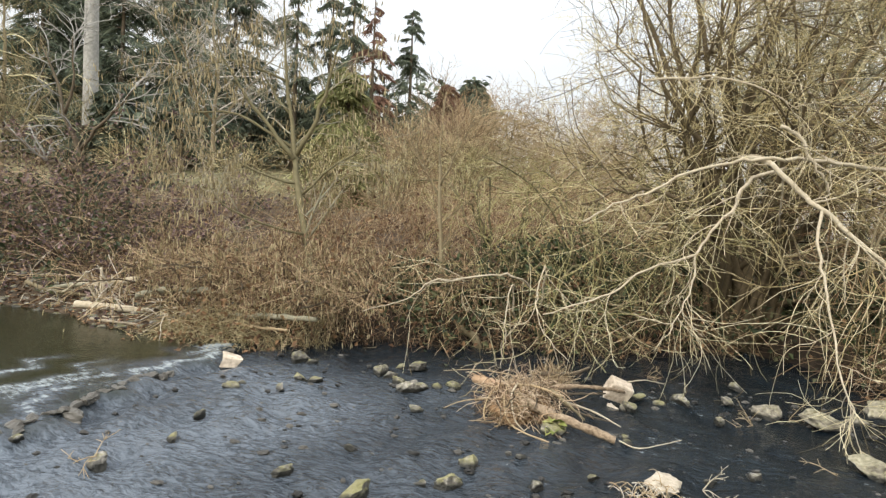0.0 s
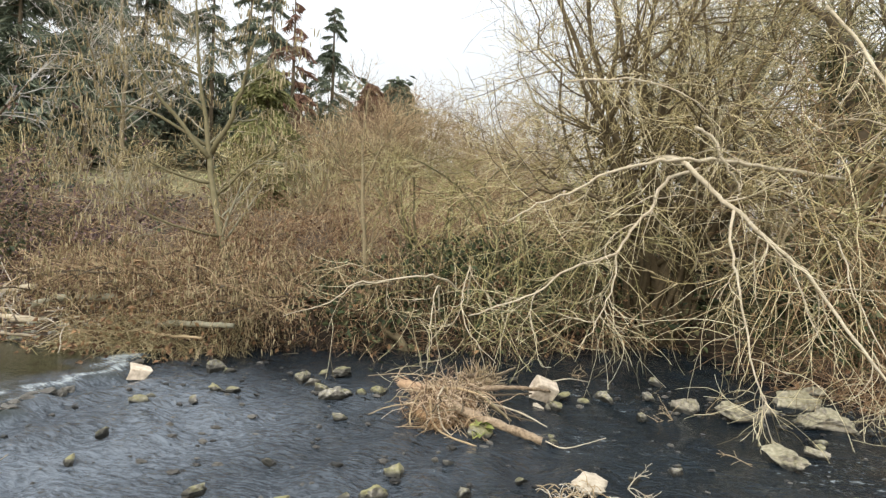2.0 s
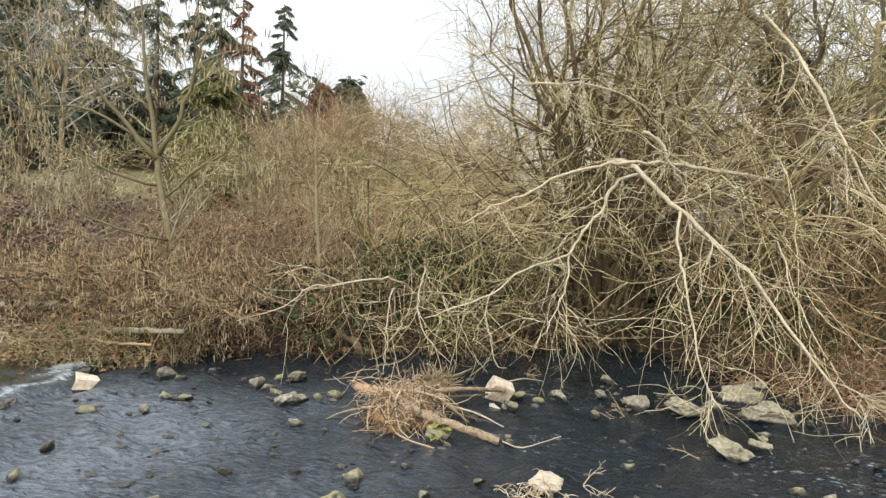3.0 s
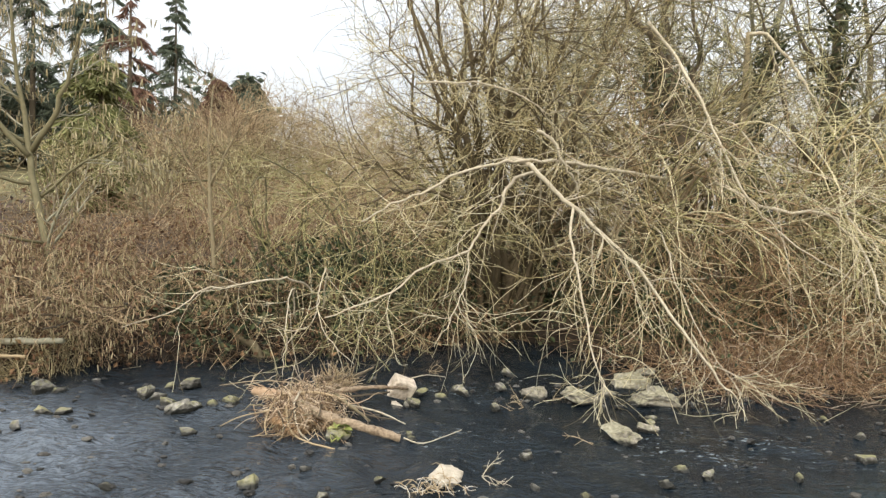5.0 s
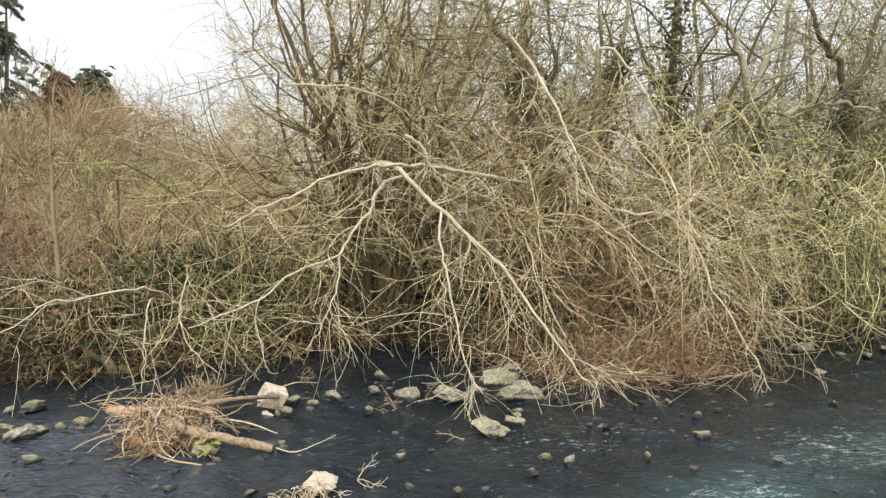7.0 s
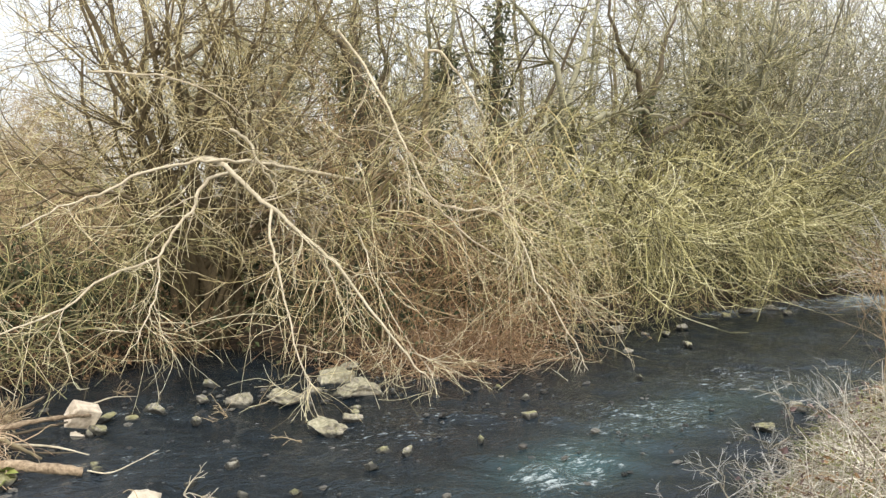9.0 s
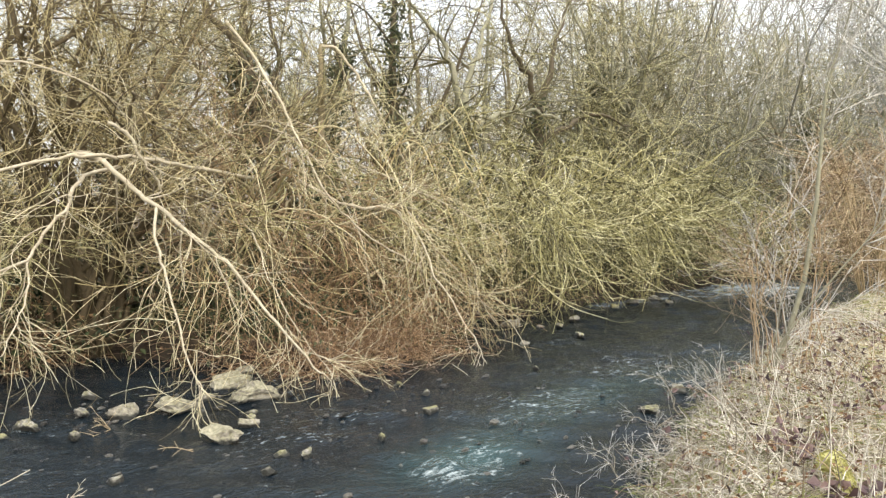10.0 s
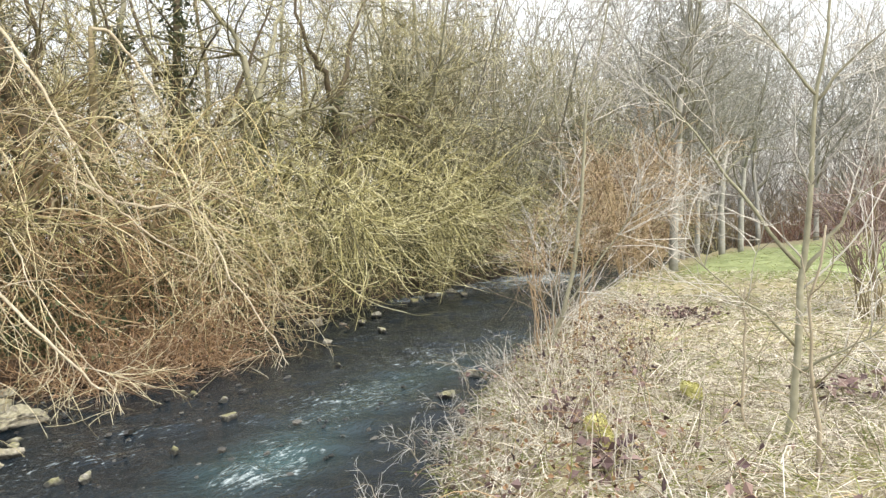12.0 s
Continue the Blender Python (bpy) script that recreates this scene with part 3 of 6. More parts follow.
def stone_shape(rng, w, flat=0.6, turn=None):
    v = (BALL if w > 0.25 else SMALL).copy()
    v /= (np.abs(v) ** 4).sum(1, keepdims=True) ** 0.25
    for _ in range(12):
        nrm = unit(rng.normal(size=3))
        h = rng.uniform(0.45, 0.85)
        over = np.maximum(v @ nrm - h, 0)
        v -= over[:, None] * nrm
    for freq, amp, count in ((2.2, 0.05, 4), (5.0, 0.034, 5), (11.0, 0.022, 6), (21.0, 0.014, 7)):
        for _ in range(count):
            ridge = 1 - 2 * np.abs(np.sin(v @ rng.normal(size=3) * freq * 0.5 + rng.uniform(0, 6)))
            v *= 1 + amp * ridge[:, None]
    v *= np.array([1, rng.uniform(0.5, 0.85), flat * rng.uniform(0.75, 1.15)])
    a = rng.uniform(0, 6.28) if turn is None else turn
    c, s = np.cos(a), np.sin(a)
    v = v @ np.array([[c, s, 0], [-s, c, 0], [0, 0, 1]])
    v *= 0.85 * w / max(np.ptp(v[:, 0]), np.ptp(v[:, 1]))
    v[:, 2] *= 0.85 * w * flat / np.ptp(v[:, 2])
    return v


stone_rng = np.random.default_rng(11)
WET = "wet grey stone with yellow-green algae in the river"
BIG = "pale weathered limestone block at the water's edge"


def stone(x, y, w, label=WET, mat="stone", sink=0.25, flat=0.62, name="river_stone", group="stones in the river", turn=None):
    v = stone_shape(stone_rng, w, flat, turn)
    z = on_water(x, y) - v[:, 2].min() - np.ptp(v[:, 2]) * sink
    return lone(name, [(v + np.array([x, y, z]), [BALL_F if len(v) == len(BALL) else SMALL_F])], M[mat], label, "stone", group, at=(x, y, z), smooth=False)


for x, y, w in ((-2.42, 8.76, 0.42), (-2.2, 8.66, 0.22), (-2.65, 7.06, 0.26), (-2.62, 7.25, 0.2), (-2.14, 7.24, 0.24), (-2.05, 7.71, 0.26), (-1.85, 7.7, 0.2), (-2.55, 5.98, 0.22), (-2.44, 5.26, 0.22)):
    stone(x, y, w)
for x, y, w in ((-1.11, 8.49, 0.36), (-0.89, 8.82, 0.26), (-0.67, 8.91, 0.34), (-0.76, 8.04, 0.27), (-0.95, 8.3, 0.25), (-0.55, 7.75, 0.4), (-0.44, 7.86, 0.26), (-0.25, 7.95, 0.22), (-0.02, 8.08, 0.27), (-0.36, 6.88, 0.22), (-0.7, 7.7, 0.2)):
    stone(x, y, w)
for x, y, w in ((0.28, 4.92, 0.30), (0.39, 5.43, 0.27), (-0.78, 5.51, 0.15), (-1.16, 4.79, 0.2), (-0.46, 4.5, 0.34), (0.99, 5.08, 0.18), (0.03, 4.86, 0.14), (0.86, 5.74, 0.14), (1.2, 6.56, 0.34), (1.98, 6.62, 0.18), (-3.72, 4.83, 0.2), (1.52, 5.42, 0.15)):
    stone(x, y, w)
for x, y, w in ((2.98, 8.39, 0.34), (2.67, 8.1, 0.24), (3.61, 8.55, 0.30), (4.03, 9.5, 0.26), (4.03, 8.3, 0.26), (3.27, 7.63, 0.22), (2.4, 8.35, 0.25), (3.06, 5.84, 0.18), (2.88, 5.09, 0.15), (2.6, 5.6, 0.15), (3.29, 4.87, 0.17)):
    stone(x, y, w)
for x, y, w in ((4.17, 5.06, 0.16), (4.47, 5.34, 0.20), (4.66, 5.18, 0.22), (4.96, 6.75, 0.22), (5.1, 7.0, 0.2), (4.3, 6.3, 0.16), (5.58, 5.06, 0.18), (6.7, 5.4, 0.22), (7.35, 6.12, 0.19), (7.43, 6.75, 0.2), (5.02, 13.4, 0.4)):
    stone(x, y, w)
for x, y, w in ((11.55, 7.49, 0.36), (13.92, 8.73, 0.3), (14.29, 8.48, 0.34), (15.6, 8.9, 0.4), (13.4, 7.36, 0.3), (20.5, 9.82, 0.55), (22.14, 9.75, 0.5), (21.33, 8.9, 0.4), (8.59, 3.37, 0.3), (9.82, 3.5, 0.34), (9.81, 5.98, 0.2), (24, 9.9, 0.6), (19, 9.6, 0.4)):
    stone(x, y, w)
for x, y, w in ((5.51, 7.57, 0.76), (5.65, 8.48, 0.68), (4.57, 7.72, 0.6), (4.82, 6.54, 0.3), (3.94, 8.12, 0.44), (4.34, 6.28, 0.46), (6.32, 9.3, 0.4), (5.05, 8.1, 0.34), (13.4, 9.4, 0.6)):
    stone(x, y, w, BIG, "block", sink=0.22, flat=0.6, turn=-0.5 + 0.3 * math.sin(x * 9), group="blocks by the bar")
stone(2.08, 5.33, 0.42, "cream-coloured stone with dry reeds caught on it", "chalk", 0.25, 0.55)
stone(-2.72, 4.5, 0.3, "mossy stone with caught twigs in the river")
for x, y, w in ((-3.75, 5.6, 0.5), (-3.85, 6.5, 0.42), (-3.8, 7.0, 0.36), (-3.75, 7.5, 0.4), (-3.72, 7.9, 0.34), (-3.7, 8.3, 0.4), (-3.68, 8.7, 0.36), (-3.9, 6.05, 0.3), (-3.95, 5.1, 0.34)):
    stone(x, y, w * (0.9 if y < 5.7 else 0.5), "dark wet stone in the low weir line", "wet_pebble", sink=0.55 if y < 5.7 else 0.72, flat=0.4, name="weir_stone", group="stones of the weir")


rg = np.random.default_rng(29)
for y in np.arange(4.3, 9.1, 0.17):
    x = float(np.interp(y, [2, 4.8, 7.3, 9.0, 12], [-4.1, -3.9, -3.85, -3.65, -3.5])) + rg.uniform(-0.06, 0.06)
    stone(x + 0.02, y, rg.uniform(0.2, 0.3), "dark wet stone in the low weir line", "wet_pebble", sink=0.7, flat=0.45, name="weir_stone", group="stones of the weir", turn=1.5 + rg.uniform(-0.3, 0.3))


def cut_block(x, y, z, size, label, turn, tilt, seed):
    """An angular broken block: a jittered cuboid with chipped edges."""
    rg = random.Random(seed)
    bm = bmesh.new()
    bmesh.ops.create_cube(bm, size=1)
    for v in bm.verts:
        v.co = [c * s * rg.uniform(0.5, 1.15) for c, s in zip(v.co, size)]
    bmesh.ops.bevel(bm, geom=bm.edges[:], offset=0.014, segments=2, affect="EDGES", profile=0.6)
    bmesh.ops.triangulate(bm, faces=bm.faces[:])
    bmesh.ops.subdivide_edges(bm, edges=[e for e in bm.edges if e.calc_length() > 0.05], cuts=2, use_grid_fill=True)
    for v in bm.verts:
        v.co += Vector((rg.uniform(-1, 1), rg.uniform(-1, 1), rg.uniform(-1, 1))) * 0.003
    bm.transform(pose(0, 0, 0, tilt, tilt * 0.6, turn))
    me = bpy.data.meshes.new("white_block")
    bm.to_mesh(me)
    bm.free()
    me.materials.append(M["white"])
    ob = new("white_block", me)
    ob.location = (x, y, z)
    return tagged(ob, label, "stone", "stones in the river")


def pebbles():
    rg = np.random.default_rng(17)
    b2, f2 = ball(2)
    geo = []
    for _ in range(460):
        x, y = rg.uniform(-3.4, 9), rg.uniform(3.2, 9.5)
        if not near_line(x) + 0.6 < y < far_line(x) - 0.3:
            continue
        w = rg.uniform(0.015, 0.05) * (0.7 + 0.6 * rg.random())
        v = b2 * (1 + rg.normal(0, 0.2, (len(b2), 1))) * np.array([w, w * rg.uniform(0.5, 0.9), w * 0.5]) * rg.uniform(0.7, 1.3, 3)
        geo.append((v + np.array([x, y, 0.012]), [f2]))
    lone("pebbles", geo, M["wet_pebble"], "small dark pebbles breaking the water", "stones", kind="stuff", smooth=False)


pebbles()
cut_block(-3.24, 8.2, 0.06, (0.32, 0.22, 0.18), "white stone half under water with brown weed", 20, 18, 12)


# ---- trees and shrubs ----
def branchy(name, at, label, category, stems, mats, levels, group="", seed=1, extra=None, split=0):
    """A woody plant: stems (lines with radii), then levels of side shoots. The first split limbs are parts of their own,
    the fine rest is the crown."""
    rng = np.random.default_rng(seed)
    root = thing(name, at, label, category, group)
    for P, R in stems:
        part("stem", [tubes(P, R, 8)], M[mats[0]], root)
    K = max(P.shape[1] for P, _ in stems)
    u = np.linspace(0, 1, K)
    P = np.concatenate([np.stack([np.interp(u, np.linspace(0, 1, p.shape[1]), p[0, :, c]) for c in range(3)], -1)[None] for p, _ in stems])
    R = np.concatenate([np.interp(u, np.linspace(0, 1, r.shape[1]), r[0])[None] for _, r in stems])
    made = [(P, R)]
    for lv in levels:
        P, R = sprout(rng, P, R, **lv)
        made.append((P, R))

    def colour(k):
        return M[mats[min(k, len(mats) - 1)]]

    def rows(k, a, b):
        """Sticks of level k that grow on the limbs a to b."""
        per = int(np.prod([lv["n"] for lv in levels[1:k]])) if k > 1 else 1
        return tubes(made[k][0][a * per:b * per], made[k][1][a * per:b * per], 5 if k == 1 else 3)
    count = len(made[1][0])
    cut = min(split, count)
    for j in range(cut):
        limb = part("limb", [rows(1, j, j + 1)], colour(1), root)
        if len(levels) > 1:
            tagged(part("twig_spray", [rows(k, j, j + 1) for k in range(2, len(made))], colour(len(made) - 1), limb), kind="stuff")
    if count > cut:
        for k in range(1, len(made)):
            tagged(part(("limb_mass", "branch_mass", "twig_mass", "shoot_mass")[k - 1], [rows(k, cut, count)], colour(k), root), kind="stuff")
    if extra:
        extra(root, made, rng)
    return root


def catkins(n, length=(0.05, 0.11), r=0.007, level=-1):
    def add(root, made, rng):
        P, R = hang(rng, made[level][0], n, length, r)
        tagged(part("catkin_mass", [tubes(P, R, 3)], M["catkin"], root), "hanging yellow-brown catkins", kind="stuff")
    return add


def g(x, y, dz=-0.08):
    return (x, y, float(land(np.array(x), np.array(y))) + dz)


# hazel with catkins on the far bank
rng = np.random.default_rng(21)
hz = [(curve([g(-2.75, 11.1), (-3.0, 11.25, 0.9), (-3.23, 11.4, 1.26), (-3.4, 11.6, 1.76), (-3.73, 11.9, 2.68), (-3.89, 12.1, 3.33), (-4.02, 12.2, 4.09), (-4.22, 12.3, 4.85), (-4.32, 12.4, 5.84), (-4.45, 12.5, 6.94)], 24, 0.012, rng), taper(1, 24, 0.095, 0.012)),
      (curve([(-3.86, 12.05, 3.22), (-4.29, 12.0, 3.72), (-4.8, 11.9, 4.31), (-5.25, 11.8, 4.99), (-5.54, 11.7, 5.56)], 12, 0.015, rng), taper(1, 12, 0.05, 0.010)),
      (curve([(-3.84, 12.1, 3.31), (-3.45, 12.0, 3.98), (-3.26, 12.0, 4.62), (-3.08, 12.0, 5.37), (-2.9, 12.0, 6.06)], 12, 0.015, rng), taper(1, 12, 0.052, 0.010)),
      (curve([(-3.74, 11.9, 2.74), (-4.41, 11.6, 2.94), (-5.0, 11.3, 3.19), (-5.7, 11.1, 3.27)], 10, 0.02, rng), taper(1, 10, 0.03, 0.008)),
      (curve([(-3.4, 11.6, 1.76), (-3.81, 11.0, 1.9), (-4.52, 10.6, 2.18), (-4.86, 10.4, 2.64)], 10, 0.02, rng), taper(1, 10, 0.028, 0.008)),
      (curve([(-3.69, 11.9, 2.48), (-2.92, 11.8, 3.15), (-2.46, 11.8, 3.46), (-1.82, 11.9, 3.79)], 10, 0.02, rng), taper(1, 10, 0.03, 0.008)),
      (curve([(-4.02, 12.2, 4.09), (-4.81, 12.6, 4.99), (-5.16, 12.8, 6.02)], 10, 0.02, rng), taper(1, 10, 0.03, 0.008)),
      (curve([(-3.94, 12.2, 3.45), (-5.22, 12.6, 4.08), (-6.57, 12.8, 4.15), (-7.36, 12.8, 3.83)], 12, 0.02, rng), taper(1, 12, 0.034, 0.008)),
      (curve([(-4.2, 12.3, 4.8), (-5.4, 12.4, 5.2), (-6.4, 12.5, 5.0), (-7.2, 12.5, 4.6)], 12, 0.02, rng), taper(1, 12, 0.026, 0.008))]
branchy("hazel_tree", g(-2.75, 11.1), "bare hazel with hanging yellow-brown catkins on the bank", "tree", hz, ("mossy", "ash", "grey", "grey"),
        (dict(n=9, span=(0.25, 1), length=(0.7, 1.7), angle=(35, 75), up=0.05, wob=0.12, K=7, ratio=0.42, rmin=0.006),
         dict(n=5, length=(0.4, 0.9), angle=(25, 60), up=-0.15, wob=0.14, K=5, ratio=0.55, rmin=0.0036),
         dict(n=3, length=(0.2, 0.5), angle=(25, 60), up=-0.25, wob=0.14, K=4, ratio=0.7, rmin=0.003)), seed=3, split=81, extra=catkins(2, (0.07, 0.15), 0.013))


def multi(base, n, reach, rise, seed, drift=(0, 0), r0=0.07, K=12):
    """Stems that spread from a stool and arch over."""
    rg = np.random.default_rng(seed)
    out = []
    for k in range(n):
        a = rg.uniform(0, 6.283)
        d = np.array([np.cos(a), np.sin(a)]) * rg.uniform(0.15, 1.0) * reach + np.array(drift)
        h = rise * rg.uniform(0.65, 1.1)
        b = np.array(base) + np.array([np.cos(a) * 0.3, np.sin(a) * 0.3, 0])
        sag = rg.uniform(0.7, 1.0)
        pts = [b, b + np.array([d[0] * 0.22, d[1] * 0.22, h * 0.42]), b + np.array([d[0] * 0.55, d[1] * 0.55, h * 0.8]), b + np.array([d[0], d[1], h * sag])]
        out.append((curve(pts, K, 0.03, rg), taper(1, K, r0 * rg.uniform(0.6, 1.2), min(0.012, r0 * 0.6))))
    return out


# low hazel brush along the bank, full of catkins
for k, (x, y) in enumerate(((-4.6, 11.4), (-1.6, 11.6), (-0.4, 12.4), (-5.9, 12.6), (-3.4, 11.0), (-2.0, 11.0), (-4.9, 10.6), (-3.9, 12.6))):
    branchy("hazel_shrub", g(x, y), "low hazel brush with dry catkins on the bank", "shrub", multi(g(x, y), 11, 1.7, 0.9, 40 + k, (0, -0.5), 0.02, 8), ("dark", "bramble", "bramble"),
            (dict(n=9, length=(0.5, 1.1), angle=(25, 65), up=-0.1, wob=0.14, K=6, ratio=0.6, rmin=0.005),
             dict(n=6, length=(0.25, 0.6), angle=(25, 65), up=-0.3, wob=0.14, K=4, ratio=0.7, rmin=0.0035)), group="hazel brush on the bank", seed=60 + k, extra=catkins(1, (0.05, 0.1), 0.011))

# young alder with a curved foot
al = [(curve([g(0.2, 10.95), (0.07, 10.9, 0.14), (-0.18, 11.1, 0.27), (-0.48, 11.2, 0.54), (-0.64, 11.3, 1.01), (-0.75, 11.4, 1.68), (-0.84, 11.5, 2.84), (-0.9, 11.6, 3.43), (-0.91, 11.8, 4.14), (-0.9, 12.0, 4.68)], 22, 0.01, rng), taper(1, 22, 0.08, 0.010)),
      (curve([(-0.84, 11.5, 2.84), (-0.58, 11.4, 3.43), (-0.32, 11.4, 3.98)], 8, 0.01, rng), taper(1, 8, 0.025, 0.008)),
      (curve([(-0.82, 11.5, 2.6), (-1.2, 11.5, 3.2), (-1.5, 11.6, 3.8)], 8, 0.01, rng), taper(1, 8, 0.022, 0.008))]
branchy("young_alder", g(0.1, 11.15), "young alder with a curved trunk and reddish twigs", "tree", al, ("bark", "bark", "bramble"),
        (dict(n=12, span=(0.35, 0.98), length=(0.5, 1.3), angle=(30, 60), up=0.35, wob=0.08, K=6, ratio=0.4, rmin=0.006),
         dict(n=8, length=(0.3, 0.8), angle=(25, 50), up=0.25, wob=0.1, K=5, ratio=0.6, rmin=0.004),
         dict(n=3, length=(0.15, 0.4), angle=(25, 50), up=0.2, wob=0.1, K=3, ratio=0.7, rmin=0.003)), seed=8, split=30)

# the big willow
WB = g(4.9, 12.7)
wst = []
for k, pts in enumerate((((3.9, 12.2, 3.1), (3.5, 12.1, 4.5), (2.6, 12.0, 6.6), (2.2, 12, 8.2)), ((4.2, 12.2, 3.2), (4.0, 12.1, 4.6), (3.6, 12.0, 6.7), (3.5, 12, 8.5)),
                         ((4.6, 12.3, 3.0), (4.7, 12.2, 4.5), (5.05, 12.0, 6.5), (5.4, 11.9, 8.3)), ((5.2, 12.3, 3.0), (5.9, 12.2, 4.6), (6.9, 12.0, 6.4), (7.6, 11.9, 8.0)),
                         ((5.0, 12.5, 3.0), (5.4, 12.6, 4.8), (6.1, 12.7, 6.6), (6.6, 12.8, 8.8)), ((4.4, 11.9, 2.6), (3.7, 11.3, 3.7), (2.9, 10.9, 4.7), (2.5, 10.7, 5.4)),
                         ((4.3, 11.6, 2.0), (3.6, 10.8, 2.7), (2.6, 10.3, 2.9), (1.6, 10.0, 2.6)), ((5.4, 11.9, 2.4), (6.2, 11.2, 3.6), (7.2, 10.6, 4.3), (8.4, 10.2, 4.4)),
                         ((4.9, 11.6, 2.4), (4.9, 10.7, 3.6), (4.8, 9.9, 4.3), (4.6, 9.2, 4.3)), ((4.0, 12.5, 2.2), (3.2, 12.6, 3.0), (2.4, 12.7, 3.4), (1.7, 12.6, 3.5)),
                         ((5.6, 12.2, 2.2), (7.0, 11.9, 3.6), (8.4, 11.6, 4.8), (9.4, 11.4, 5.6)), ((4.8, 12.9, 3.2), (4.4, 13.0, 5.2), (4.3, 13.0, 7.2), (4.3, 13.0, 9.0)))):
    wst.append((curve([(WB[0] + 0.12 * math.sin(k * 2.1), WB[1] + 0.12 * math.cos(k * 2.1), WB[2]), *pts], 16, 0.035, rng), taper(1, 16, 0.10 if k < 5 else 0.07, 0.014)))
for pts, r in ((((5.24, 12.6, 0.3), (4.91, 12.5, 1.3), (4.4, 12.4, 2.42), (4.02, 12.3, 3.51), (3.58, 12.2, 4.79), (3.21, 12.1, 6.03), (2.96, 12.0, 7.24)), 0.17), (((5.24, 12.6, 0.3), (5.34, 12.6, 1.55), (4.99, 12.5, 2.68), (4.58, 12.5, 3.78), (4.37, 12.5, 5.22), (4.45, 12.5, 6.67), (4.51, 12.5, 8.0)), 0.15),
               (((5.49, 12.8, 0.3), (5.72, 12.8, 2.25), (5.74, 12.8, 3.65), (5.75, 12.8, 5.38), (5.51, 12.8, 7.07)), 0.13), (((3.4, 12.2, 4.3), (3.61, 11.8, 5.37), (3.96, 11.8, 5.57), (4.33, 11.8, 6.48), (4.39, 11.8, 7.2)), 0.05), (((3.7, 12.2, 4.4), (4.1, 11.6, 5.25), (4.66, 11.6, 5.8), (5.05, 11.6, 6.29), (5.07, 11.6, 7.2)), 0.05)):
    wst.append((curve([WB, *pts] if r > 0.1 else pts, 18, 0.02, rng), taper(1, 18, r, 0.02)))
for k in range(9):
    a = k / 8.0
    top = (2.0 + 6.4 * a + 0.4 * math.sin(k * 5), 12.2 + 0.7 * math.cos(k * 3), 7.0 + 1.4 * math.sin(k * 2.3))
    foot = (WB[0] + 0.5 * (a - 0.5), WB[1] + 0.2 * math.sin(k * 7), WB[2])
    bend = [tuple(f + (t - f) * w + o * (0.35 * math.sin(k * 4.1)) for f, t, o in zip(foot, top, (1, 0.5, 0))) for w in (0.35, 0.7)]
    wst.append((curve([foot, *bend, top], 12, 0.1, rng), taper(1, 12, 0.055, 0.012)))
branchy("willow_tree", WB, "large bare many-stemmed willow leaning over the river", "tree", wst, ("willow_bark", "willow_bark", "brown", "brown"),
        (dict(n=11, span=(0.2, 1), length=(1.2, 3.0), angle=(30, 78), up=0.15, wob=0.17, K=9, ratio=0.5, rmin=0.011, tip=0.3, bias=(0, -0.2, 0)),
         dict(n=5, length=(0.8, 2.2), angle=(22, 65), up=-0.1, wob=0.16, K=8, ratio=0.5, rmin=0.0056, tip=0.4),
         dict(n=3, length=(0.4, 1.3), angle=(20, 65), up=-0.25, wob=0.17, K=5, ratio=0.7, rmin=0.0042, tip=0.5)), seed=12, split=240)


# bleached dead boughs over the water
def bough(pts, r, seed, n=9, label="bleached dead willow bough hanging over the river", droop=-0.5, mat="dead", twig="shoot", reach=(0.6, 1.6)):
    rg = np.random.default_rng(seed)
    K = 3 * len(pts) + 4
    stem = [(curve(pts, K, 0.014, rg), taper(1, K, r * 0.78, r * 0.22))]
    branchy("dead_bough", pts[0], label, "branch", stem, (mat, mat, twig, twig),
            (dict(n=n, span=(0.12, 1), length=reach, angle=(25, 75), up=droop, wob=0.15, K=10, ratio=0.42, rmin=0.0062, tip=0.4, hook=0.03),
             dict(n=4, length=(0.5, 1.6), angle=(25, 70), up=droop * 1.3, wob=0.16, K=9, ratio=0.6, rmin=0.0044, tip=0.5, hook=0.08),
             dict(n=2, length=(0.3, 0.9), angle=(25, 70), up=droop * 1.3, wob=0.18, K=6, ratio=0.7, rmin=0.0034, tip=0.6, hook=0.08)), "bleached boughs over the water", seed, split=40)


bough([(7.28, 10.6, 3.36), (5.61, 9.6, 3.37), (4.79, 9.2, 3.38), (4.0, 8.9, 3.35), (3.49, 8.8, 3.26), (2.78, 8.6, 3.01), (2.29, 8.5, 2.74), (1.9, 8.4, 2.57), (1.52, 8.3, 2.34)], 0.042, 2, 9)
bough([(3.81, 9.3, 3.4), (4.0, 8.9, 3.3), (4.34, 8.6, 2.89), (4.53, 8.4, 2.67), (4.85, 8.2, 2.34), (5.2, 8.0, 2.0), (5.45, 7.8, 1.67), (5.63, 7.5, 1.25), (5.86, 7.3, 0.87), (6.17, 7.1, 0.43), (6.32, 7.0, 0.25)], 0.05, 1, 16)
bough([(3.93, 8.4, 3.72), (4.14, 8.4, 3.63), (4.33, 8.4, 3.32), (4.56, 8.45, 3.04), (4.61, 8.5, 2.86), (4.42, 8.55, 2.79)], 0.034, 15, 3)
bough([(4.53, 8.4, 2.67), (4.43, 8.2, 2.25), (4.45, 8.0, 1.86), (4.46, 7.7, 1.36), (4.45, 7.4, 0.88), (4.49, 7.2, 0.53), (4.6, 7.05, 0.31)], 0.028, 7, 10, reach=(0.3, 0.9))
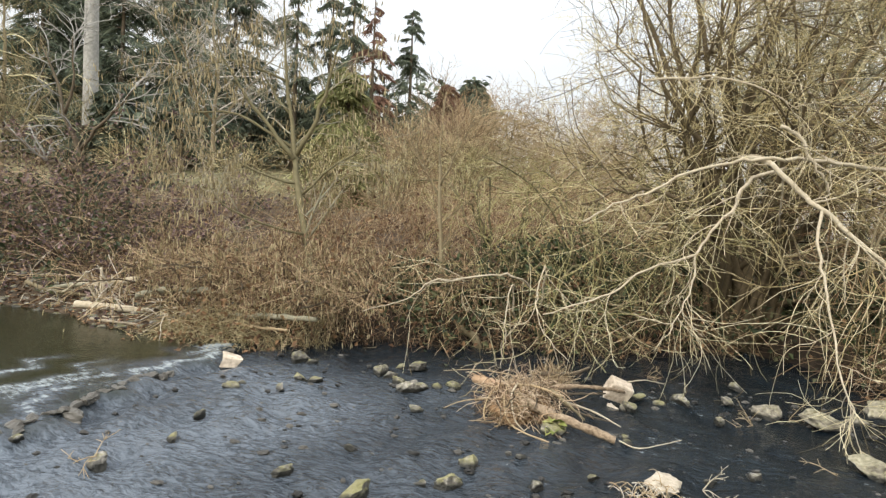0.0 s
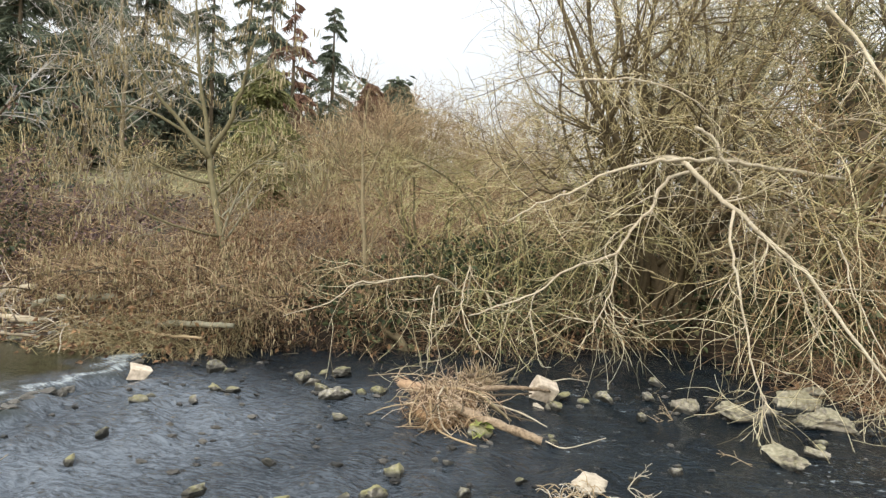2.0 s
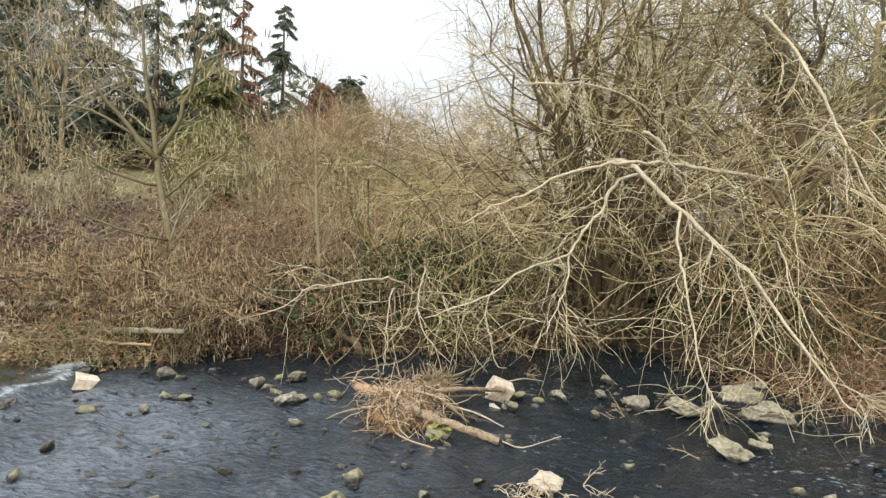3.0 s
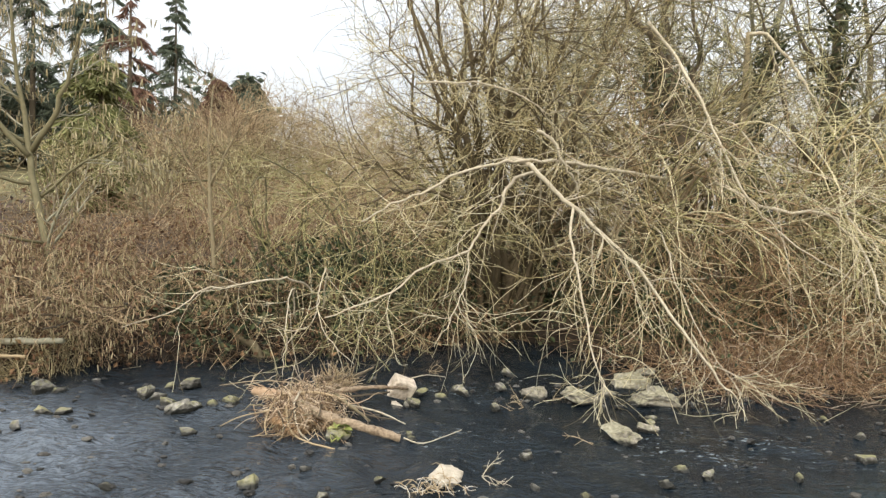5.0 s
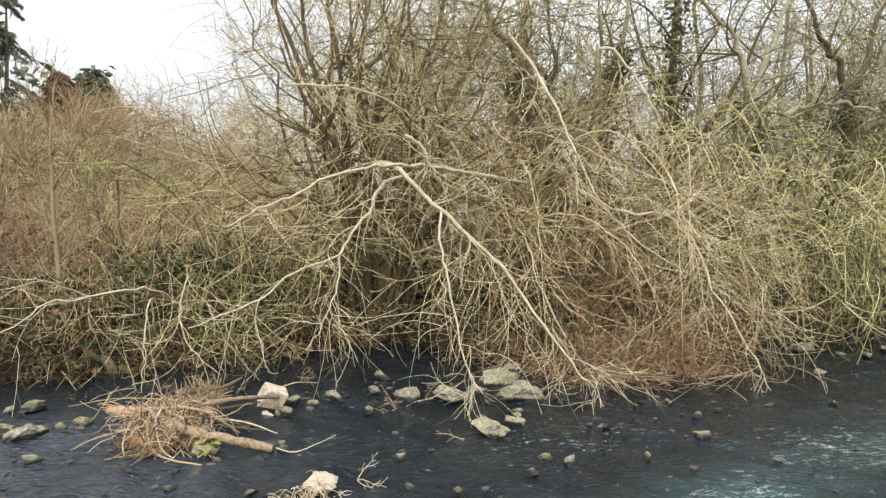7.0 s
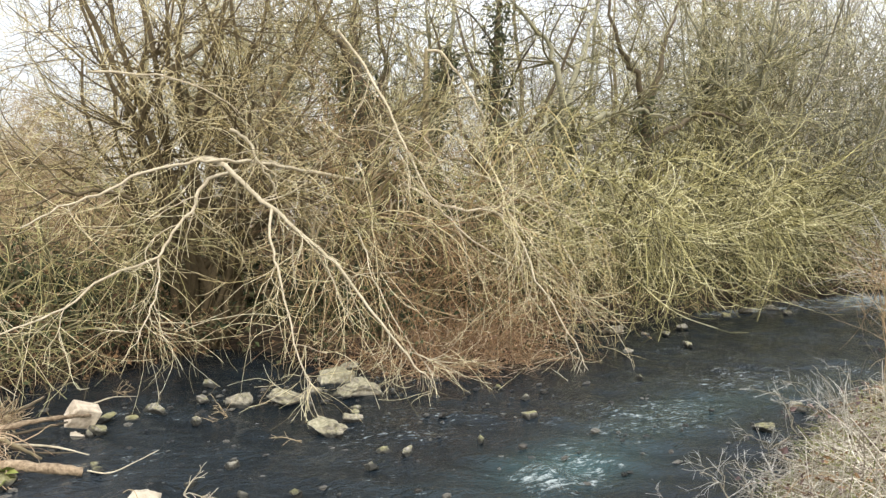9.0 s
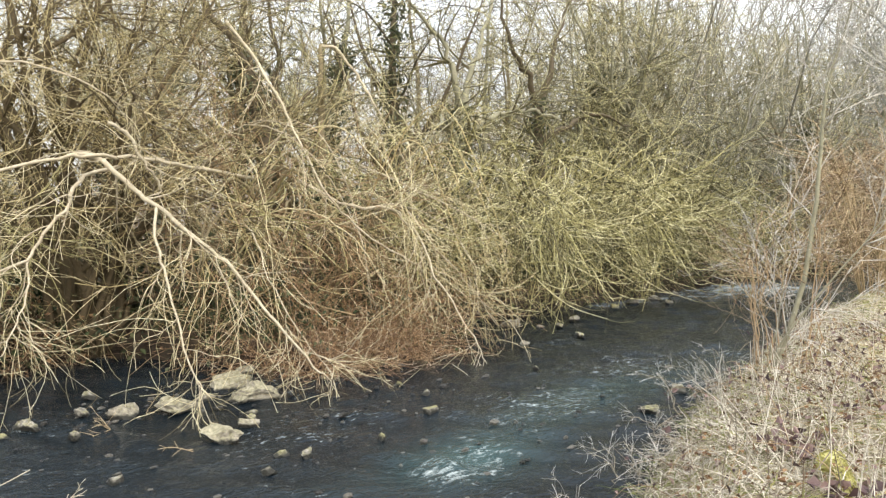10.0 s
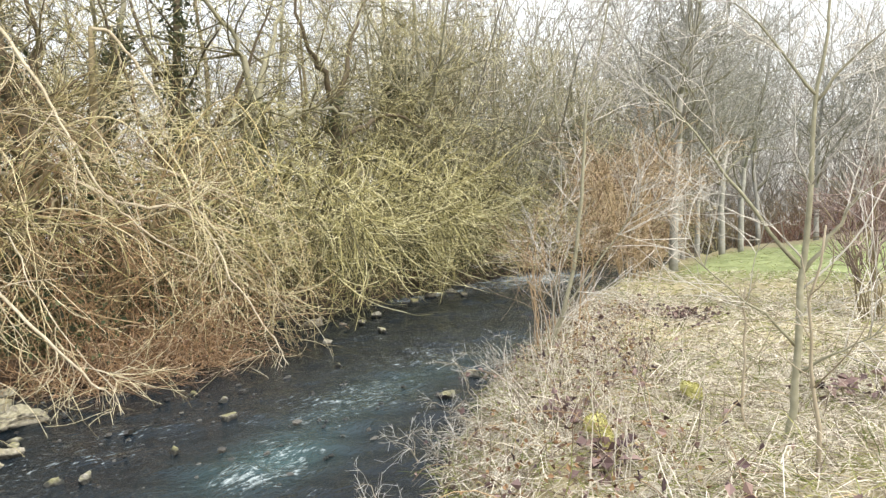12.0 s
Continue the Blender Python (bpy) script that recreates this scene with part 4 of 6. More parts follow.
bough([(4.63, 10.0, 3.34), (3.84, 9.2, 3.06), (3.62, 9.0, 2.66), (3.31, 8.9, 2.27), (3.12, 8.8, 1.98), (2.53, 8.7, 1.76), (2.03, 8.5, 1.45), (1.57, 8.4, 1.22), (1.08, 8.3, 1.06)], 0.036, 3, 10)
bough([(3.12, 8.8, 1.98), (3.05, 8.6, 1.54), (2.82, 8.4, 1.09), (2.54, 8.2, 0.71)], 0.018, 16, 5, reach=(0.3, 0.8))
bough([(0.99, 9.9, 1.2), (0.69, 9.5, 1.43), (0.34, 9.2, 1.46), (-0.25, 9.0, 1.35), (-0.56, 8.9, 1.32), (-0.86, 8.8, 1.06), (-1.49, 8.7, 0.84)], 0.024, 6, 4, droop=-0.2)
bough([(0.71, 9.9, 0.75), (0.64, 9.4, 1.33), (0.58, 9.0, 0.97), (0.58, 8.7, 0.55), (0.57, 8.4, 0.25)], 0.018, 8, 4, droop=-0.2)
bough([(1.1, 10.2, 0.9), (1.15, 9.6, 1.6), (1.0, 9.2, 1.3), (1.1, 8.8, 0.8), (1.5, 8.5, 0.4)], 0.02, 17, 4, droop=-0.2)
bough([(8.2, 10.5, 3.35), (8.43, 9.2, 2.83), (8.97, 8.7, 2.79), (9.15, 8.4, 2.5), (9.26, 8.1, 2.11), (9.22, 7.8, 1.56), (9.35, 7.4, 1.04), (9.42, 7.0, 0.47), (9.45, 6.75, 0.06)], 0.04, 4, 13)
bough([(7.07, 11.2, 6.38), (7.33, 10.6, 5.6), (7.48, 10.0, 4.76), (7.55, 9.6, 4.08), (7.77, 9.0, 3.05), (8.12, 8.8, 2.56), (8.54, 8.4, 2.09), (9.12, 8.0, 1.71)], 0.042, 5, 10)
bough([(2.51, 10.4, 4.67), (2.98, 10.0, 4.65), (3.43, 9.6, 4.58), (4.08, 9.3, 4.33), (4.43, 9.2, 4.09)], 0.028, 10, 6)
bough([(9.8, 10.6, 3.8), (9.96, 9.6, 3.4), (10.69, 9.0, 2.97), (11.21, 8.4, 2.55), (11.7, 8.0, 2.1)], 0.03, 18, 9)
bough([(12.05, 12.0, 4.05), (12.11, 11.6, 4.16), (12.76, 11.4, 4.73), (13.54, 11.3, 5.32), (14.16, 11.3, 5.82)], 0.035, 19, 7, "pale willow branch leaning up out of the thicket", 0.0, "ash", "olive")
bough([(10.75, 13.3, 0.9), (10.72, 13.25, 3.0), (10.69, 13.2, 4.77), (10.62, 13.1, 6.01), (10.55, 13.0, 7.05)], 0.2, 9, 4, "snapped bark-covered willow pole", 0.2, "bark", "olive")
bough([(10.55, 13.0, 6.98), (10.86, 12.8, 6.98), (11.24, 12.6, 6.47), (11.44, 12.3, 5.95), (11.65, 12.0, 5.24), (11.84, 11.6, 4.47), (12.0, 11.3, 3.7)], 0.06, 20, 5, "bleached top hanging from the snapped pole")
bough([(6.8, 11.2, 2.6), (6.6, 9.6, 2.4), (6.4, 8.7, 1.6), (6.5, 8.0, 0.8), (6.7, 7.4, 0.2)], 0.02, 13, 10)
bough([(10.4, 11.4, 2.6), (10.0, 9.6, 2.9), (9.9, 8.6, 2.2), (10.4, 8.0, 1.3), (10.8, 7.6, 0.5)], 0.024, 14, 10)

# long pale shoots that hang from the thicket
rg = np.random.default_rng(300)
for k in range(14):
    x = 9.5 + 1.05 * k + rg.uniform(-0.5, 0.5)
    d = rg.uniform(-1.3, 1.3)
    h = rg.uniform(3.4, 5.2)
    y0 = float(far_line(x)) + 1.0
    bough([(x, y0 + 0.6, h - 1.4), (x + 0.2 * d, y0 - 0.2, h - 0.2), (x + 0.5 * d, y0 - 1.0, h), (x + 0.9 * d, y0 - 1.7, h * 0.72), (x + 1.2 * d, y0 - 2.1, h * 0.4), (x + 1.3 * d, y0 - 2.3, 0.5)], 0.024, 301 + k, 8, "long pale willow shoot arching down to the water", mat="willow" if k < 4 else "olive", twig="willow" if k < 3 else "olive")

rg = np.random.default_rng(360)
for k in range(9):
    x = 6.4 + 0.5 * k + rg.uniform(-0.4, 0.4)
    d = rg.uniform(-1.6, 1.6)
    h = rg.uniform(2.4, 4.4)
    y0 = rg.uniform(9.6, 10.6)
    low = rg.uniform(0.3, 1.7)
    bough([(x - 0.4 * d, y0 + 0.8, h - 0.9), (x - 0.1 * d, y0 + 0.1, h - 0.1), (x + 0.25 * d, y0 - 0.6, h), (x + 0.65 * d, y0 - 1.3, h * 0.8 + low * 0.2), (x + d, y0 - 1.8, h * 0.45 + low * 0.55), (x + 1.15 * d, y0 - 2.1, low)], rg.uniform(0.014, 0.022), 361 + k, 4, "thin pale willow shoot arching over the river", -0.35, "dead" if k % 3 == 0 else "shoot")

# small willow shrub at the water's edge
for k, (x, y, n, reach, rise, drift) in enumerate(((1.0, 11.2, 6, 2.0, 2.0, (0.0, -0.9)), (2.3, 12.3, 10, 2.3, 3.0, (-0.3, -0.5)), (0.4, 12.9, 9, 2.2, 2.9, (0.0, -0.3)), (3.3, 12.5, 7, 2.0, 2.6, (-0.2, -0.4)))):
    branchy("willow_shrub", g(x, y), "small green-stemmed willow shrub drooping to the water", "shrub", multi(g(x, y), n, reach, rise, 77 + k, drift, 0.026, 10), ("mossy", "olive", "brown", "olive"),
            (dict(n=6, length=(0.6, 1.7), angle=(25, 70), up=-0.1, wob=0.14, K=8, ratio=0.45, rmin=0.0058),
             dict(n=4, length=(0.4, 1.2), angle=(25, 65), up=-0.25, wob=0.16, K=6, ratio=0.6, rmin=0.0042),
             dict(n=1, length=(0.2, 0.7), angle=(25, 65), up=-0.3, wob=0.16, K=4, ratio=0.7, rmin=0.0034)), "green willow shrubs", 31 + k, split=70)

# willow thicket along the far bank
def arching(base, n, seed, reach=(0.9, 2.6), rise=(1.7, 3.3), end=(0.6, 1.8), r0=0.06):
    """Stems that lean out over the water and bow down."""
    rg = np.random.default_rng(seed)
    out = []
    for k in range(n):
        side = rg.uniform(-2.2, 2.2)
        outw = rg.uniform(*reach) * (-1 if rg.random() < 0.8 else 0.5)
        h, e = rg.uniform(*rise), rg.uniform(*end)
        b = np.array(base) + np.array([side * 0.3, rg.uniform(-0.4, 0.8), 0])
        pts = [b, b + np.array([side * 0.3, outw * 0.25, h * 0.62]), b + np.array([side * 0.7, outw * 0.6, h]), b + np.array([side * 1.05, outw * 0.92, h * 0.7 + e * 0.3]), b + np.array([side * 1.2, outw * 1.1, e])]
        out.append((curve(pts, 14, 0.03, rg), taper(1, 14, r0 * rg.uniform(0.6, 1.2), 0.012)))
    return out


def thicket(name, at, seed, mats, label, split=0, bold=1.0, wob=0.15):
    return branchy(name, at, label, "shrub", arching(at, 11, seed), mats,
                   (dict(n=7, span=(0.1, 1), length=(1.3, 3.2), angle=(30, 80), up=-0.35, wob=wob, K=9, ratio=0.42, rmin=0.0095 * bold, tip=0.4, bias=(0, -0.3, 0), hook=0.06),
                    dict(n=4, length=(0.8, 2.4), angle=(22, 65), up=-0.4, wob=wob, K=8, ratio=0.6, rmin=0.006 * bold, tip=0.5, hook=0.09),
                    dict(n=2, length=(0.4, 1.3), angle=(22, 65), up=-0.4, wob=wob * 1.2, K=5, ratio=0.7, rmin=0.0044 * bold, tip=0.6, hook=0.1)), "willow shrubs along the bank", seed, split=split)


LABEL_T = "dense olive-green willow shrub arching down to the river"
ta = thicket("willow_shrub", g(9.0, 11.2), 91, ("bark", "willow", "willow", "willow"), "tangled tan willow shrub with fallen shoots at the water", 176)
tb = thicket("willow_shrub", g(13.2, 12.0), 92, ("mossy", "olive", "olive", "olive"), LABEL_T, 176, 1.45, 0.2)
thicket("willow_shrub", g(7.2, 11.8), 93, ("bark", "tan", "rust", "rust"), "rust-brown willow shrub with dead shoots under the big willow", 176)
for src, x, y, turn, sc in ((tb, 16.4, 12.0, 14, 1.15), (tb, 19.8, 12.0, -12, 1.2), (tb, 23.0, 12.6, 6, 1.3), (tb, 26.4, 12.8, -6, 1.4), (tb, 30.0, 12.8, 10, 1.45), (ta, 34.0, 13.4, -20, 1.35), (tb, 38.5, 11.0, -40, 1.25), (tb, 46, 7.4, -60, 1.3), (tb, 11.3, 12.4, -16, 1.1)):
    copy_thing(src, pose(*g(x, y), 0, 0, turn) @ Matrix.Diagonal((sc, sc, sc, 1)))


# ---- undergrowth of the far bank ----
def bank_points(rg, n, x0, x1, d0, d1):
    x = rg.uniform(x0, x1, n)
    y = far_line(x) + rg.uniform(d0, d1, n)
    return np.stack([x, y, np.maximum(land(x, y), 0.0) - 0.03], -1)


def undergrowth(name, label, seed, n, zone, height, mats, leaf, nleaf, r=0.007, lean=0.7, up=-1.3, size=0.06, drift=(0, -0.2, 0)):
    rg = np.random.default_rng(seed)
    root = thing(name, (zone[0], float(far_line(zone[0])) + zone[2], 0), label, "undergrowth", kind="stuff")
    P, R = stand(rg, bank_points(rg, n, *zone), height, lean, up, 0.22, 5, r, 0.5, drift)
    part("cane_mass", [tubes(P, R, 3)], M[mats[0]], root)
    Q, S = sprout(rg, P, R, 2, length=(0.2, 0.8), angle=(30, 80), up=-0.4, wob=0.25, K=3, ratio=0.7, rmin=r * 0.7)
    part("shoot_mass", [tubes(Q, S, 3)], M[mats[-1]], root)
    if nleaf:
        part("leaf_mass", [leaves(spots(Q, nleaf, rg, 0.08), size, rg)], M[leaf], root, smooth=False)


undergrowth("bramble_thicket", "dark bramble mound with dull leaves on the bank", 101, 1000, (-15, -6.4, 1.5, 6.0), (2.0, 4.0), ("bramble", "bramble"), "plum_leaf", 19000)
undergrowth("bramble_thicket", "dark green bramble leaves among canes", 102, 500, (-15, -7.2, 1.2, 5.0), (1.6, 3.6), ("dark", "bramble"), "leaf", 9000, size=0.075)
undergrowth("bramble_thicket", "brown brambles and dead stems on the far bank", 103, 1300, (-4.6, 4.5, 0.1, 4.0), (0.7, 1.9), ("bramble", "bramble"), "brown_leaf", 9000, r=0.0055)
undergrowth("bramble_thicket", "green bramble leaves under the shrubs", 104, 700, (-1.5, 5.0, 0.15, 2.4), (0.6, 1.5), ("bramble", "bramble"), "leaf", 6000, size=0.075)
undergrowth("bramble_thicket", "brown brush and ivy below the willows", 105, 1250, (4.5, 32, 0.1, 4.0), (0.8, 2.6), ("bramble", "olive"), "leaf", 9000, size=0.08)
undergrowth("reddish_brush", "reddish brown brush behind the bank", 106, 1400, (-5, 6.0, 3.0, 9.0), (1.0, 2.3), ("bramble", "rust"), "brown_leaf", 3000, r=0.0055, lean=0.6, up=-0.9)
undergrowth("reddish_brush", "tan bare brush on the rising ground", 107, 1300, (-3, 9.0, 7.0, 16.0), (1.0, 2.4), ("bramble", "tan"), "brown_leaf", 1800, r=0.006, lean=0.75, up=-0.7)
undergrowth("field_brush", "olive-brown dead grass and scrub across the field", 112, 1900, (-14, 4.0, 6.5, 22.0), (0.35, 1.1), ("brown", "bramble"), "brown_leaf", 2500, r=0.007, lean=0.9, up=-1.0)
undergrowth("field_brush", "tan and reddish scrub at the field's far side", 113, 1300, (-7, 9.0, 15.0, 27.0), (0.8, 2.4), ("tan", "rust"), "brown_leaf", 1500, r=0.011, lean=0.6, up=-0.6)
# canes coloured dark to stand in for the bank's shadowed hollows
undergrowth("root_fringe", "brown dead grass and roots hanging off the bank", 111, 700, (-2.6, 5.6, 0.0, 0.35), (0.4, 0.9), ("dark", "bramble"), "brown_leaf", 800, r=0.005, lean=0.5, up=-3.0, drift=(0, -0.6, 0))
undergrowth("sedge_tufts", "dry yellow sedge hanging over the water's edge", 108, 700, (-5.2, -2.4, 0.05, 0.7), (0.35, 0.8), ("catkin", "catkin"), "brown_leaf", 500, r=0.005, lean=0.5, up=-2.0, drift=(0, -0.5, 0))
undergrowth("dead_brush", "rusty dead twigs matted on the gravel bar", 109, 1500, (6.3, 9.8, -0.75, 0.6), (0.5, 1.5), ("rust", "brush"), "brown_leaf", 700, r=0.0055, lean=1.9, up=-0.9, drift=(0.6, -0.3, -0.7))
undergrowth("rusty_brush", "orange-brown bare brush at the foot of the willows", 114, 420, (7.6, 11.2, 0.1, 1.6), (1.4, 3.0), ("rust", "russet"), "brown_leaf", 0, r=0.005, lean=0.8, up=-0.9, drift=(0, -0.3, 0))
undergrowth("tall_osier", "tall olive-tan willow rods behind the bank shrubs", 115, 620, (14, 34, 2.2, 4.6), (4.2, 7.0), ("olive", "shoot"), "leaf", 0, r=0.009, lean=0.9, up=-0.35, drift=(0, -0.2, 0))
undergrowth("far_brush", "bare hedge brush far across the field", 110, 1500, (-6, 60, 24.0, 34.0), (1.0, 2.6), ("tan", "tan"), "leaf", 0, r=0.018, lean=0.5, up=-0.3)


def understorey(seed, n, x0, x1, d0, d1, z1, mat, label, size=0.13):
    rg = np.random.default_rng(seed)
    x = rg.uniform(x0, x1, n)
    y = far_line(x) + rg.uniform(d0, d1, n)
    lump = 0.6 + 0.25 * np.sin(x * 0.9 + seed) + 0.15 * np.sin(x * 2.7 + y * 3 + seed)
    z = land(x, y) + rg.random(n) ** 1.4 * z1 * lump
    lone("ivy_undergrowth", [leaves(np.stack([x, y, z], -1), size, rg, 0.3)], M[mat], label, "undergrowth", kind="stuff", smooth=False)


understorey(501, 8000, 5.5, 34, 2.4, 4.6, 3.3, "ivy", "dark ivy and evergreen leaves behind the willows", 0.13)
understorey(504, 3500, 6.0, 26, 1.2, 2.6, 1.7, "ivy", "dark ivy under the willow shrubs", 0.1)
understorey(502, 4200, 0.5, 8.0, 0.9, 3.0, 1.5, "leaf", "dull green leaves under the big willow", 0.085)
understorey(503, 2500, -2.0, 3.0, 0.4, 2.0, 1.5, "leaf", "dull green bramble leaves at the bank", 0.09)


# ---- trees behind ----
def bare_tree(name, at, height, seed, mats, label, lean=(0, 0), n=20, ivy=0, r=0.16, droop=0.15, group="bare trees behind the bank", fine=1.0):
    rg = np.random.default_rng(seed)
    b = np.array(at)
    pts = [b + np.array([lean[0] * f * f + rg.normal(0, 0.12) * f, lean[1] * f * f + rg.normal(0, 0.12) * f, height * f]) for f in (0, 0.2, 0.4, 0.6, 0.8, 1.0)]
    st = [(curve(pts, 18, 0.02, rg), taper(1, 18, r, 0.03))]
    for k in range(3):
        i = rg.integers(4, 9)
        p = st[0][0][0, i]
        a = rg.uniform(0, 6.28)
        d = np.array([np.cos(a), np.sin(a), 0])
        st.append((curve([p, p + d * 1.0 + [0, 0, 1.0], p + d * 1.9 + [0, 0, 2.4], p + d * 3.0 + [0, 0, height * 0.42]], 12, 0.05, rg), taper(1, 12, r * 0.55, 0.02)))

    def clad(root, made, rg2):
        if ivy:
            q = st[0][0]
            c = spots(q[:, 1:13], ivy, rg2, 0.22)
            tagged(part("ivy_mass", [leaves(c, 0.11, rg2, 0.2)], M["ivy"], root, smooth=False), "dark ivy round the trunk", kind="stuff")
    return branchy(name, at, label, "tree", st, mats,
                   (dict(n=n, span=(0.22, 1), length=(1.5, 3.8), angle=(40, 85), up=droop, wob=0.2, K=7, ratio=0.4, rmin=0.018 * fine),
                    dict(n=5, length=(0.8, 2.0), angle=(30, 70), up=droop, wob=0.22, K=5, ratio=0.5, rmin=0.012 * fine),
                    dict(n=3, length=(0.5, 1.3), angle=(30, 70), up=droop * 0.5, wob=0.22, K=3, ratio=0.7, rmin=0.009 * fine)), group, seed, clad, split=0)


BT = "tall bare tree with grey branches behind the willows"
b1 = bare_tree("bare_tree", g(10.2, 16.5), 10, 201, ("bark", "ash", "olive", "grey"), "ivy-clad bare tree behind the willows", (0.4, 0), 16, 1100, 0.2)
b2 = bare_tree("bare_tree", g(13.4, 16.8), 10, 202, ("ash", "ash", "olive", "olive"), "leaning bare tree with ivy on its trunk", (1.0, -0.3), 16, 2400, 0.26)
b3 = bare_tree("bare_tree", g(19.0, 18.0), 12, 203, ("bark", "ash", "grey", "grey"), BT, (-0.5, 0.3), 16, 0, 0.18)
for k, (src, x, y, turn, sc) in enumerate(((b3, 23.5, 17, 30, 0.95), (b3, 31.0, 16.5, 140, 1.1), (b1, 36, 17, 20, 1.1), 
                                           (b3, 8.6, 24, 300, 0.9), (b2, 46, 11, 180, 1.2), (b2, 7.4, 18.0, 130, 0.75), (b2, 27, 14.6, 40, 1.2))):
    copy_thing(src, pose(*g(x, y), 0, 0, turn) @ Matrix.Diagonal((sc, sc, sc, 1)))


# olive willows that fill the sky above the thicket
wt = bare_tree("willow_tree", g(18.6, 14.6), 10.5, 204, ("ash", "ash", "shoot", "olive"), "bare willow with fine olive twigs behind the bank shrubs", (0.3, -0.5), 13, 0, 0.13, 0.3, "willows behind the bank", 0.75)
for x, y, turn, sc in ((25.5, 14.6, 170, 1.1), (31.5, 13.8, 20, 1.25), (36, 13.4, 100, 1.3), (7.4, 15.2, 310, 0.8), (4.4, 15.8, 40, 0.75), (9.4, 20, 80, 1.0), (41, 11.0, 140, 1.3), (30, 14.2, 30, 1.35), (27.5, 13.4, 200, 1.4), (47, 11.0, 220, 1.5), (54, 10, 300, 1.6)):
    copy_thing(wt, pose(*g(x, y), 0, 0, turn) @ Matrix.Diagonal((sc, sc, sc, 1)))


def forked(name, label, trunk, limbs, ivy, seed, bark="dark"):
    """A dark ivy-clad trunk that forks into crooked limbs."""
    rg = np.random.default_rng(seed)
    st = [(curve(trunk, 14, 0.03, rg), taper(1, 14, 0.28, 0.16))] + [(curve(q, 14, 0.06, rg), taper(1, 14, 0.13, 0.03)) for q in limbs]

    def clad(root, made, rg2):
        c = spots(st[0][0][:, 3:], ivy, rg2, 0.2)
        tagged(part("ivy_mass", [leaves(c, 0.10, rg2, 0.2)], M["ivy"], root, smooth=False), "dark ivy round the trunk", kind="stuff")
    return branchy(name, trunk[0], label, "tree", st, (bark, "mossy", "olive", "olive"),
                   (dict(n=9, span=(0.25, 1), length=(1.2, 3.2), angle=(35, 75), up=0.1, wob=0.16, K=8, ratio=0.4, rmin=0.018, hook=0.05),
                    dict(n=5, length=(0.8, 2.0), angle=(30, 65), up=-0.1, wob=0.16, K=6, ratio=0.5, rmin=0.011, hook=0.05),
                    dict(n=3, length=(0.4, 1.2), angle=(25, 60), up=-0.1, wob=0.16, K=4, ratio=0.7, rmin=0.008)), "forked trees at the bank", seed, clad, split=40)


forked("forked_tree", "ivy-clad tree with a pale leaning trunk and forked limbs", [g(15.3, 13.2), (15.6, 13.2, 2.4), (15.95, 13.2, 4.6), (15.93, 13.2, 6.1)],
       ([(15.93, 13.2, 6.0), (15.5, 13.1, 7.2), (14.8, 13.1, 8.3), (13.0, 13.0, 9.2)], [(15.93, 13.2, 5.9), (16.5, 13.2, 7.6), (17.1, 13.2, 8.8), (17.8, 13.2, 10.6)],
        [(15.9, 13.2, 5.2), (16.6, 12.6, 5.9), (17.6, 12.0, 6.2), (18.8, 11.4, 6.0)], [(15.7, 13.2, 4.4), (14.8, 12.5, 5.2), (13.9, 11.9, 5.5), (13.0, 11.4, 5.1)]), 900, 231, "ash")
forked("forked_tree", "dark crooked tree with forked limbs above the shrubs", [g(20.7, 13.6), (20.6, 13.5, 3.0), (20.4, 13.4, 5.2), (20.23, 13.3, 7.0)],
       ([(20.25, 13.3, 6.9), (19.4, 13.2, 8.0), (18.3, 13.2, 9.0), (17.8, 13.2, 10.8)], [(20.25, 13.3, 6.8), (20.9, 13.2, 8.6), (21.6, 13.2, 10.1), (22.6, 13.2, 11.8)],
        [(20.4, 13.4, 5.6), (21.6, 12.9, 6.4), (22.8, 12.3, 6.8), (24.2, 11.8, 6.5)]), 900, 232)


forked("forked_tree", "dark leaning stems rising behind the big willow", [g(9.4, 13.7), (9.4, 13.6, 2.0), (9.36, 13.5, 3.75), (9.18, 13.5, 5.19), (8.97, 13.5, 5.99)],
       ([(8.97, 13.5, 5.9), (8.41, 13.5, 6.77), (7.8, 13.5, 7.47), (7.0, 13.4, 8.8)], [(9.3, 13.5, 4.6), (9.25, 14.0, 5.42), (9.15, 14.0, 6.68), (8.9, 14.0, 8.6)], [(9.4, 13.6, 3.0), (10.14, 14.5, 4.9), (10.26, 14.5, 5.79), (10.19, 14.5, 7.1), (9.97, 14.5, 8.8)]), 350, 233)
bare_tree("ivy_tree", g(14.8, 15.0), 12, 234, ("dark", "mossy", "olive", "olive"), "straight trunk thick with ivy behind the shrubs", (0.0, 0.0), 9, 1500, 0.22, 0.1)
bare_tree("ivy_tree", g(28.5, 16.0), 15, 235, ("mossy", "ash", "ash", "olive"), "tall pale olive trunk with ivy behind the bend", (0.0, 0.0), 12, 900, 0.3, 0.1)


